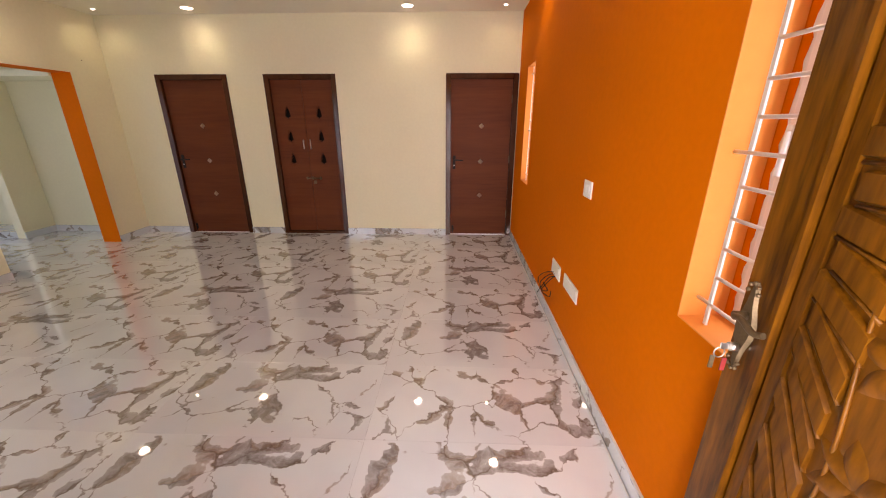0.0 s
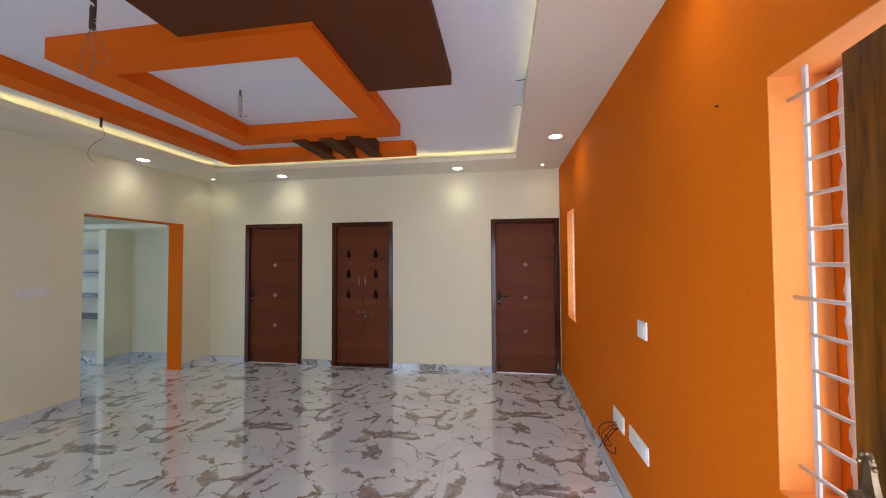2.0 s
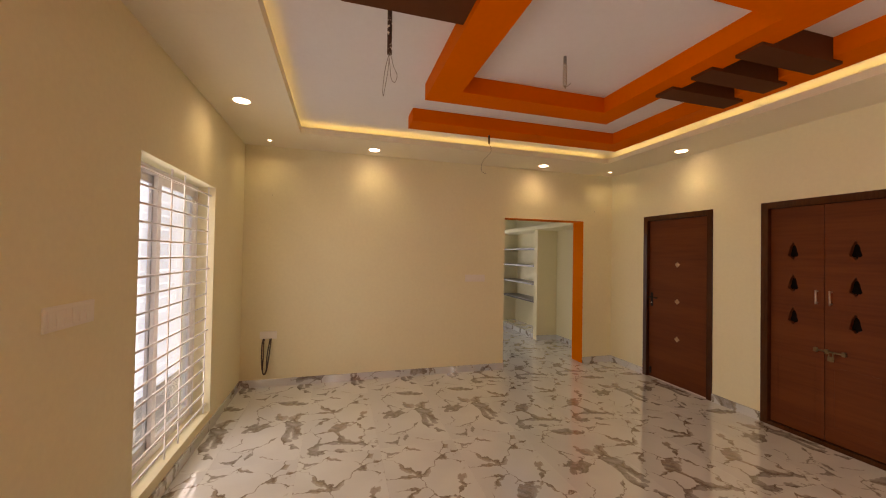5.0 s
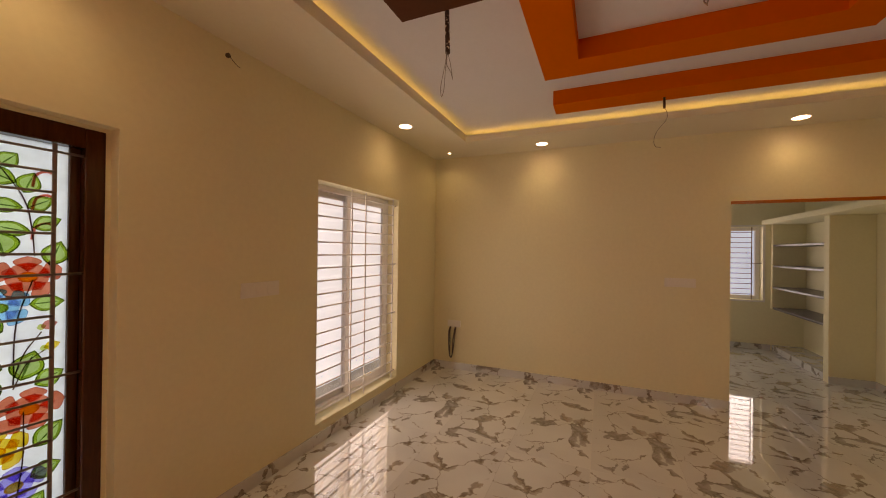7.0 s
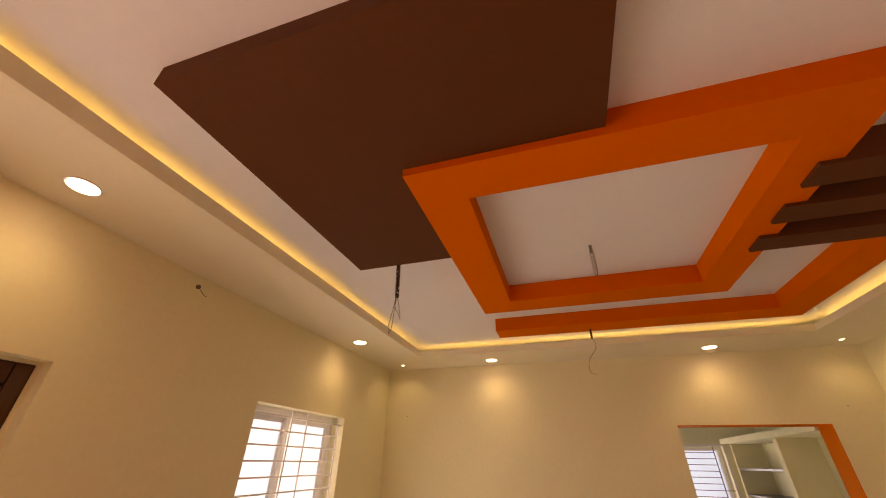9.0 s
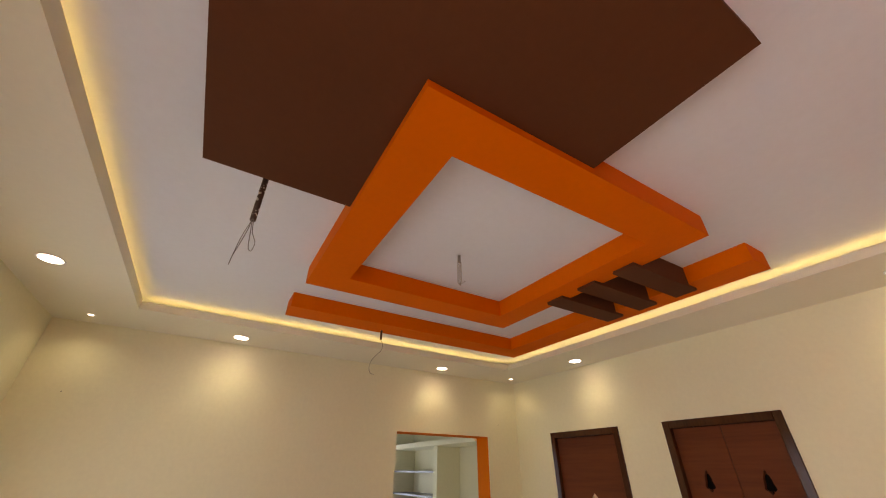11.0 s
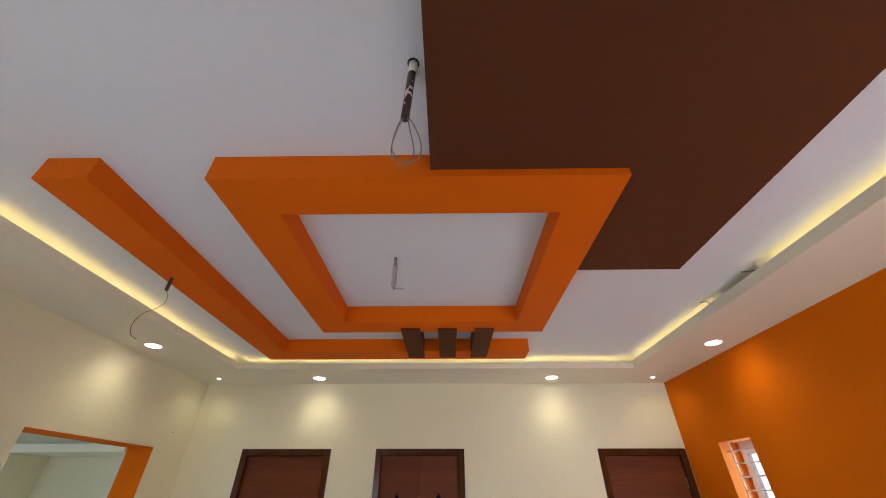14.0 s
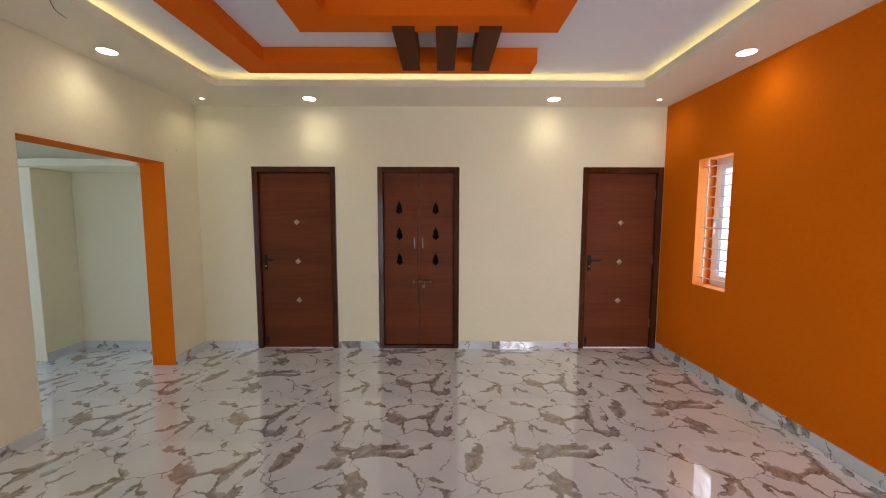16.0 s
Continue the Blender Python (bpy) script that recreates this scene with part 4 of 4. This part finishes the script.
def bouquet(s, ox, dz):
    """One column of painted flowers; s = -1 mirrors it."""
    def X(x):
        return ox + s * x

    def A(a):
        return a if s == 1 else math.pi - a
    stem([(X(-0.055), 1.50 + dz), (X(-0.045), 1.62 + dz), (X(-0.02), 1.74 + dz), (X(0.06), 1.88 + dz)])
    stem([(X(-0.05), 1.40 + dz), (X(-0.005), 1.22 + dz), (X(0.0), 0.98 + dz)])
    stem([(X(0.0), 1.00 + dz), (X(-0.03), 1.10 + dz), (X(-0.08), 1.18 + dz)])
    stem([(X(0.0), 0.96 + dz), (X(-0.04), 1.06 + dz), (X(-0.09), 1.10 + dz)])
    stem([(X(-0.03), 0.86 + dz), (X(-0.03), 0.66 + dz), (X(0.0), 0.40 + dz)])
    for x, z, a, l, wd in ((-0.02, 1.76, 1.9, 0.085, 0.03), (0.0, 1.80, 0.4, 0.10, 0.028), (-0.03, 1.70, 2.6, 0.085, 0.025), (-0.02, 1.70, 0.1, 0.11, 0.024),
                           (-0.045, 1.62, 2.7, 0.09, 0.026), (-0.045, 1.60, 0.2, 0.12, 0.024), (0.06, 1.58, -0.3, 0.08, 0.028), (0.05, 1.86, 2.3, 0.07, 0.026),
                           (0.03, 1.50, 1.3, 0.10, 0.045), (-0.10, 1.46, 1.9, 0.10, 0.035), (0.07, 1.46, 1.0, 0.09, 0.03), (0.08, 1.40, -0.4, 0.09, 0.03),
                           (-0.04, 1.30, 3.1, 0.10, 0.028), (0.03, 1.20, 0.6, 0.09, 0.032), (0.03, 1.05, 0.3, 0.08, 0.03), (-0.02, 0.99, 1.9, 0.11, 0.042),
                           (-0.06, 0.96, 2.7, 0.09, 0.032), (0.05, 0.92, 1.0, 0.10, 0.04), (0.06, 0.86, -0.2, 0.09, 0.035), (-0.06, 0.70, 2.4, 0.11, 0.034),
                           (-0.05, 0.58, 2.9, 0.09, 0.03), (0.05, 0.60, 0.3, 0.08, 0.03), (0.02, 0.44, 0.7, 0.10, 0.034), (-0.02, 0.42, 2.3, 0.10, 0.034),
                           (0.0, 0.30, 1.1, 0.10, 0.035), (0.0, 0.28, 2.6, 0.10, 0.03)):
        leaf_glass(X(x), z + dz, A(a), l, wd)
    petals("red", X(-0.035), 1.42 + dz, 0.088, 0.3, "deep_red")
    petals("blue", X(0.045), 1.30 + dz, 0.080, 0.1, "deep_blue")
    petals("red", X(-0.045), 0.87 + dz, 0.088, 0.5, "deep_red")
    petals("yellow", X(0.045), 0.73 + dz, 0.080, 0.2, "orange")
    petals("violet", X(-0.005), 0.57 + dz, 0.080, 0.4, "deep_violet")
    petals("red", X(0.02), 0.26 + dz, 0.07, 0.2, "deep_red")
    for x, z, c in ((-0.075, 1.20, "pink"), (-0.085, 1.11, "yellow")):
        b = part("bud", flat(teardrop(X(x), z + dz, A(2.9), 0.055, 0.020, 0.9), GY + 0.0022), ST[c], ent)
        part("bud_cup", flat(teardrop(X(x) + s * 0.012, z + dz - 0.003, A(2.9), 0.03, 0.013, 0.9), GY + 0.0034), ST["lime"], b)
    for z in (1.86, 1.76, 1.64):
        part("curl", add_tube(bmesh.new(), spline([(X(-0.045), GY + 0.001, z - 0.07 + dz), (X(-0.055), GY + 0.001, z - 0.02 + dz), (X(-0.085), GY + 0.001, z + dz), (X(-0.115), GY + 0.001, z - 0.01 + dz)], 6), 0.005, 5), ST["pink"], ent)


bouquet(1, -0.475, 0.0)
bouquet(-1, -0.255, -0.12)
rows = [GZ1 - 0.035 - i * 0.0875 for i in range(21)]
bars(ent, "y", 0.118, [-0.572, -0.395, -0.218], GZ0 + 0.001, GZ1 - 0.001, E0 + 0.072, MULL[0], rows, 0.0055, (0, 6, 11, 17), m=M_DARKBAR)


def ring_prism(outer, inner, y0, y1):
    """A closed band between two matching outlines in x and z, from depth y0 to y1."""
    bm = bmesh.new()
    n = len(outer)
    v = [[bm.verts.new((x, y, z)) for x, z in o] for o in (outer, inner) for y in (y0, y1)]
    o0, o1, i0, i1 = v
    for k in range(n):
        j = (k + 1) % n
        for q in ((o0[k], o0[j], i0[j], i0[k]), (o1[k], o1[j], i1[j], i1[k]), (o0[k], o0[j], o1[j], o1[k]), (i0[k], i0[j], i1[j], i1[k])):
            bm.faces.new(q)
    bmesh.ops.recalc_face_normals(bm, faces=bm.faces[:])
    return bm


LW_, LH = 0.866, 1.965
leaf = thing("entrance_door", "polished teak entrance door with carved slats, standing open", "door", at=(0.872, 0.150, 0.012), rz=84.6)
slab = part("slab", box(0, LW_, -0.022, 0.004, 0, LH, 0.003), M_TEAK, leaf)


def arch(m, drop):
    """Outline of the sunk panel, m in from the sides, with its arched head."""
    pts = [(m, 0.16 + drop)]
    n = 16
    for k in range(n + 1):
        t = k / n
        x = m + (LW_ - 2 * m) * t
        pts.append((x, LH - 0.175 - drop + (0.105) * math.sin(math.pi * t) ** 0.8))
    pts.append((LW_ - m, 0.16 + drop))
    return pts


inner = arch(0.098, 0.0)
outer = [(0, 0)] + [(0 if k == 0 else LW_ if k == 16 else LW_ * k / 16, LH) for k in range(17)] + [(LW_, 0)]
part("surround", ring_prism(outer, inner, 0.004, 0.022), M_TEAK, leaf)
part("moulding", ring_prism(arch(0.0985, 0.0005), arch(0.112, 0.012), 0.004, 0.028), M_TEAK, leaf)
part("panel_border", ring_prism(arch(0.120, 0.018), arch(0.152, 0.050), 0.004, 0.0130), M_TEAK, leaf)
# carved slats on either half, fanning down to a waved rib
for k in range(17):
    z = 1.660 - 0.074 * k
    tilt = 0.0 if k < 4 else 0.012 * (k - 3)
    for side in (1, -1):
        bm = bmesh.new()
        h = 0.056
        a, b = LW_ - 0.154 - 0.016 * (k % 2), LW_ - 0.272 + 0.010 * math.sin(k * 0.9)
        pr = [(0.0, 0.004), (0.005, 0.0150), (h - 0.005, 0.0135), (h, 0.004)]
        vs = []
        for x, dz in ((a, tilt), (b, -tilt)):
            xx = x if side == 1 else LW_ - x
            vs.append([bm.verts.new((xx, yy, z - 0.066 + zz + dz)) for zz, yy in pr])
        for i in range(3):
            bm.faces.new((vs[0][i], vs[0][i + 1], vs[1][i + 1], vs[1][i]))
        bm.faces.new(vs[0])
        bm.faces.new(vs[1][::-1])
        bm.faces.new((vs[0][0], vs[1][0], vs[1][3], vs[0][3]))
        bmesh.ops.recalc_face_normals(bm, faces=bm.faces[:])
        part("slat", bm, M_TEAK, leaf)
        xa, xb = (a, b) if side == 1 else (LW_ - a, LW_ - b)
        part("slat_bead", rod((xa, 0.006, z - 0.073 + tilt), (xb, 0.006, z - 0.073 - tilt), 0.0042, 8), M_TEAK, leaf)
for side in (1, -1):
    for off, r in ((0.282, 0.004),):
        pts = []
        for k in range(14):
            z = 0.36 + 0.1 * k
            x = LW_ - off + 0.014 * math.sin(k * 0.9) + (0.02 * math.sin(k * 0.45) if r > 0.0045 else 0)
            pts.append((x if side == 1 else LW_ - x, 0.007, z))
        part("carved_rib", add_tube(bmesh.new(), spline(pts, 4), r, 8), M_TEAK, leaf)
for k in range(12):
    z = 0.42 + 0.24 * (k // 2)
    cx0 = LW_ - 0.345 if k % 2 else 0.345
    for ang in ((0.5, 1.3, 2.3, -0.6, -1.7, -2.5) if k % 4 < 2 else (0.2, 1.0, 1.9, -0.9, -2.2, 2.9)):
        bm = bmesh.new()
        o = teardrop(cx0, z, ang, 0.10, 0.024, 0.9)
        lo = [bm.verts.new((x, 0.003, q)) for x, q in o]
        cx_, cz_ = cx0 + 0.045 * math.cos(ang), z + 0.045 * math.sin(ang)
        top = bm.verts.new((cx_, 0.018, cz_))
        for i in range(len(lo)):
            bm.faces.new((lo[i], lo[(i + 1) % len(lo)], top)).smooth = True
        bmesh.ops.recalc_face_normals(bm, faces=bm.faces[:])
        part("carved_leaf", bm, M_TEAK, leaf)
# scrolled lock plate, lever and keys near the free edge
px, pz = LW_ - 0.036, 1.04
o = [(px + 0.024 * (1 + 0.35 * math.cos(4 * t)) * math.cos(t), pz + 0.112 * (1 + 0.05 * math.cos(8 * t)) * math.sin(t)) for t in [2 * math.pi * k / 40 for k in range(40)]]
bm = bmesh.new()
lo = [bm.verts.new((x, 0.0225, z)) for x, z in o]
hi = [bm.verts.new((px + (x - px) * 0.8, 0.031, pz + (z - pz) * 0.93)) for x, z in o]
bm.faces.new(lo)
bm.faces.new(hi)
for k in range(40):
    bm.faces.new((lo[k], lo[(k + 1) % 40], hi[(k + 1) % 40], hi[k]))
bmesh.ops.recalc_face_normals(bm, faces=bm.faces[:])
lock = part("lock_plate", bm, M_BRASS, leaf, "ornate antique brass lock plate")
for dz in (0.092, -0.092):
    bm = bmesh.new()
    for k in range(5):
        t = math.pi * k / 4 if dz > 0 else -math.pi * k / 4
        c = bmesh.ops.create_uvsphere(bm, u_segments=8, v_segments=6, radius=0.0052)
        bmesh.ops.translate(bm, verts=c["verts"], vec=(px + 0.018 * math.cos(t), 0.031, pz + dz + 0.022 * math.sin(t)))
    part("scroll", bm, M_BRASS, lock)
bm = rod((px, 0.03, pz + 0.03), (px, 0.058, pz + 0.03), 0.011, 12)
add_tube(bm, spline([(px, 0.056, pz + 0.03), (px - 0.03, 0.060, pz + 0.036), (px - 0.07, 0.058, pz + 0.024), (px - 0.095, 0.054, pz + 0.032)]), 0.0075, 8)
part("lever", bm, M_BRASS, lock, "antique brass lever")
bm = rod((px, 0.03, pz - 0.055), (px, 0.048, pz - 0.055), 0.011, 12)
part("lock_cylinder", bm, M_STEEL, lock)
bm = box(px - 0.002, px + 0.002, 0.048, 0.068, pz - 0.063, pz - 0.047, 0.001)
ringpts = [(px, 0.066 + 0.012 * math.cos(t), pz - 0.074 + 0.014 * math.sin(t)) for t in [2 * math.pi * k / 18 for k in range(19)]]
add_tube(bm, ringpts, 0.0018, 6)
keys = part("key_ring", bm, M_STEEL, lock, "steel key in the lock with a key ring")
for i, q in enumerate((-0.012, 0.010)):
    bm = box(px - 0.002 + q * 0.4, px + 0.002 + q * 0.4, 0.060 + q, 0.071 + q, pz - 0.122, pz - 0.086, 0.001)
    part("spare_key", bm, M_BRASS if i else mat("red_key_tag", (0.35, 0.03, 0.03), 0.4), keys)
for z in (0.25, 1.0, 1.75):
    part("hinge", rod((-0.002, -0.02, z - 0.05), (-0.002, -0.02, z + 0.05), 0.008), M_BRASS, leaf)

# ---- switches, sockets, loose wires ----


def plate(name, label, axis, n, d, u0, u1, z0, z1, mods, kind_):
    """A modular wall plate; d is the side on which it stands off the wall, mods the number of keys."""
    t = thing(name, label, kind_)

    def b(a, c, e, f, p, q, bev):
        lo, hi = sorted((n + d * p, n + d * q))
        return box(lo, hi, a, c, e, f, bev) if axis == "x" else box(a, c, lo, hi, e, f, bev)
    part("plate", b(u0, u1, z0, z1, 0.0, 0.010, 0.003), M_PLATE, t)
    iu, iz = 0.016, 0.016
    w_ = (u1 - u0 - 2 * iu) / mods
    for k in range(mods):
        part("switch_key", b(u0 + iu + k * w_ + 0.0015, u0 + iu + (k + 1) * w_ - 0.0015, z0 + iz, z1 - iz, 0.0095, 0.0135, 0.002), M_PLATE, t)
    return t


plate("switch_plate", "small white switch plate on the orange wall", "x", XR, -1, 2.275, 2.400, 1.100, 1.198, 2, "switch")
plate("socket_plate", "white socket plate low on the orange wall", "x", XR, -1, 2.68, 2.90, 0.405, 0.515, 4, "socket")
plate("socket_plate", "wide white socket plate low on the orange wall", "x", XR, -1, 2.285, 2.575, 0.425, 0.522, 6, "socket")
plate("switch_plate", "wide white switch plate on the cream front wall", "y", YF, 1, -1.675, -1.385, 1.228, 1.325, 6, "switch")
plate("switch_plate", "wide white switch plate beside the kitchen doorway", "x", XL, 1, 2.872, 3.150, 1.195, 1.288, 6, "switch")
plate("socket_plate", "white socket plate in the corner of the cream wall", "x", XL, 1, 0.405, 0.585, 0.545, 0.632, 3, "socket")


def wires(name, label, runs, r, m):
    t = thing(name, label, "wire", at=runs[0][0])
    o = Vector(runs[0][0])
    for c in runs:
        part("wire", add_tube(bmesh.new(), spline([Vector(p) - o for p in c], 8), r, 6), m, t)
    return t


xw = XR - 0.012
wires("loose_wires", "tangle of dark loose wires at the socket", [
    [(XR, 2.80, 0.42), (xw - 0.04, 2.82, 0.40), (xw - 0.09, 2.84, 0.33), (xw - 0.07, 2.85, 0.26), (xw - 0.04, 2.80, 0.28), (xw - 0.08, 2.80, 0.35)],
    [(XR, 2.80, 0.41), (xw - 0.04, 2.79, 0.36), (xw - 0.08, 2.82, 0.27), (xw - 0.03, 2.77, 0.24), (xw - 0.03, 2.74, 0.30)],
    [(XR, 2.81, 0.43), (xw - 0.06, 2.83, 0.42), (xw - 0.10, 2.86, 0.37), (xw - 0.10, 2.87, 0.31)],
    [(XR, 2.79, 0.40), (xw - 0.03, 2.82, 0.38), (xw - 0.07, 2.86, 0.29), (xw - 0.11, 2.84, 0.24)]], 0.0036, M_BLACK)
xl = XL + 0.012
wires("hanging_cable", "two dark brown cables hanging in a loop under the socket", [
    [(xl, 0.455, 0.548), (xl + 0.03, 0.452, 0.50), (xl + 0.02, 0.450, 0.34), (xl + 0.015, 0.445, 0.20), (xl + 0.018, 0.46, 0.150), (xl + 0.02, 0.485, 0.20), (xl + 0.02, 0.49, 0.36), (xl + 0.02, 0.51, 0.50), (xl, 0.515, 0.548)],
    [(xl, 0.445, 0.548), (xl + 0.035, 0.437, 0.48), (xl + 0.025, 0.435, 0.30), (xl + 0.02, 0.450, 0.170), (xl + 0.03, 0.480, 0.165), (xl + 0.03, 0.505, 0.30), (xl + 0.03, 0.525, 0.49), (xl, 0.525, 0.548)]], 0.0068, M_CABLE)

# fan point: rusty pipe with looped wires, beside the brown panel
fx, fy = -1.588, 1.487
fan = thing("fan_hook_pipe", "rusty pipe with bare looped wires hanging from the ceiling", "ceiling pipe", at=(fx, fy, ZC))
part("pipe", rod((0, 0, 0), (-0.012, 0.004, -0.285), 0.0125, 12), M_PIPE, fan)
part("hole_rim", ring_mesh(0.0128, 0.020, -0.003, 0.0), M_BLACK, fan)
part("plaster_splash", ring_mesh(0.0127, 0.0150, -0.060, -0.004), M_PLATE, fan, "white plaster splashed on the pipe")
part("wire", add_tube(bmesh.new(), spline([(-0.016, 0.0, -0.27), (-0.036, 0.01, -0.33), (-0.042, 0.02, -0.40), (-0.010, 0.035, -0.43), (0.030, 0.04, -0.41), (0.036, 0.02, -0.37), (0.016, 0.01, -0.31), (-0.008, 0, -0.27)]), 0.0016), M_WIRE, fan)
part("wire", add_tube(bmesh.new(), spline([(-0.012, 0.004, -0.27), (-0.028, -0.015, -0.36), (-0.034, -0.025, -0.46), (-0.004, -0.025, -0.515), (0.022, -0.020, -0.48), (0.020, -0.010, -0.42), (0.004, 0.0, -0.33), (-0.006, 0, -0.27)]), 0.0016), M_WIRE, fan)
# chandelier point in the middle of the square
ch = thing("chandelier_wires", "short twisted bundle of wires at the ceiling centre", "wire", at=(-1.79, 2.68, ZC))
part("pipe", rod((0, 0, 0), (0, 0, -0.05), 0.010, 12), M_WIRE, ch, "grey stub pipe caked with plaster")
for k in range(4):
    pts = [(0.013 * math.cos(1.15 * i + 1.57 * k), 0.013 * math.sin(1.15 * i + 1.57 * k), -0.045 - 0.014 * i) for i in range(11)]
    pts += [(0.004, 0.002 * k, -0.205 - 0.004 * k)] + ([(0.035, 0.0, -0.212), (0.062, 0.004, -0.208)] if k == 0 else [])
    part("wire", add_tube(bmesh.new(), spline(pts, 4), 0.0020), M_GILT if k % 2 else M_WIRE, ch)
# lamp point on the orange band
lw_ = thing("pendant_wire", "thin curled wire from a short pipe on the orange band", "wire", at=(-3.115, 2.70, ZL))
part("pipe", rod((0, 0, 0), (0, 0, -0.085), 0.010, 10), M_PIPE, lw_)
part("wire", add_tube(bmesh.new(), spline([(0, 0, -0.08), (0.012, 0.018, -0.13), (0.0, 0.012, -0.18), (-0.03, -0.045, -0.25), (-0.04, -0.065, -0.32), (-0.03, -0.055, -0.37), (-0.02, -0.02, -0.385)]), 0.0018), M_BRASS, lw_)
# wire stub high on the front wall
st = thing("wall_wire_stub", "short capped wire stub high on the front wall", "wire", at=(-1.278, YF, 2.688))
part("cap", rod((0, 0, 0), (0, 0.012, 0), 0.014, 14), M_BRASS, st)
part("wire", add_tube(bmesh.new(), spline([(0, 0.02, 0), (0.01, 0.03, -0.012), (-0.03, 0.035, -0.045), (-0.06, 0.03, -0.05)]), 0.002), M_BRASS, st)
for n_, p, q in (("wall_nail", (XR, 1.58, 2.095), (XR - 0.018, 1.58, 2.097)), ("wall_nail", (XL, 4.88, 2.22), (XL + 0.018, 4.88, 2.222)), ("wall_nail", (XL, 0.50, 2.20), (XL + 0.018, 0.50, 2.202))):
    nt_ = thing(n_, "small dark nail stuck in the painted wall", "nail", at=p)
    part("shank", rod((0, 0, 0), (Vector(q) - Vector(p)) * 0.6, 0.003, 8), M_BLACK, nt_)

# ---- floor tiles ----
tile_bm = box(-0.5995, 0.5995, -0.2995, 0.2995, -0.0095, 0.0, 0.0)
TILE = mesh_of("tile", tile_bm, M_MARBLE)
TX, TY = 1.2, 0.6
y = YB - TY / 2
while y > YF - 0.4:
    x = XR - 0.02 - TX / 2
    while x > KX - 0.6:
        t = new("tile", TILE)
        t.parent = floor
        t.location = (x, y, 0)
        x -= TX
    y -= TY
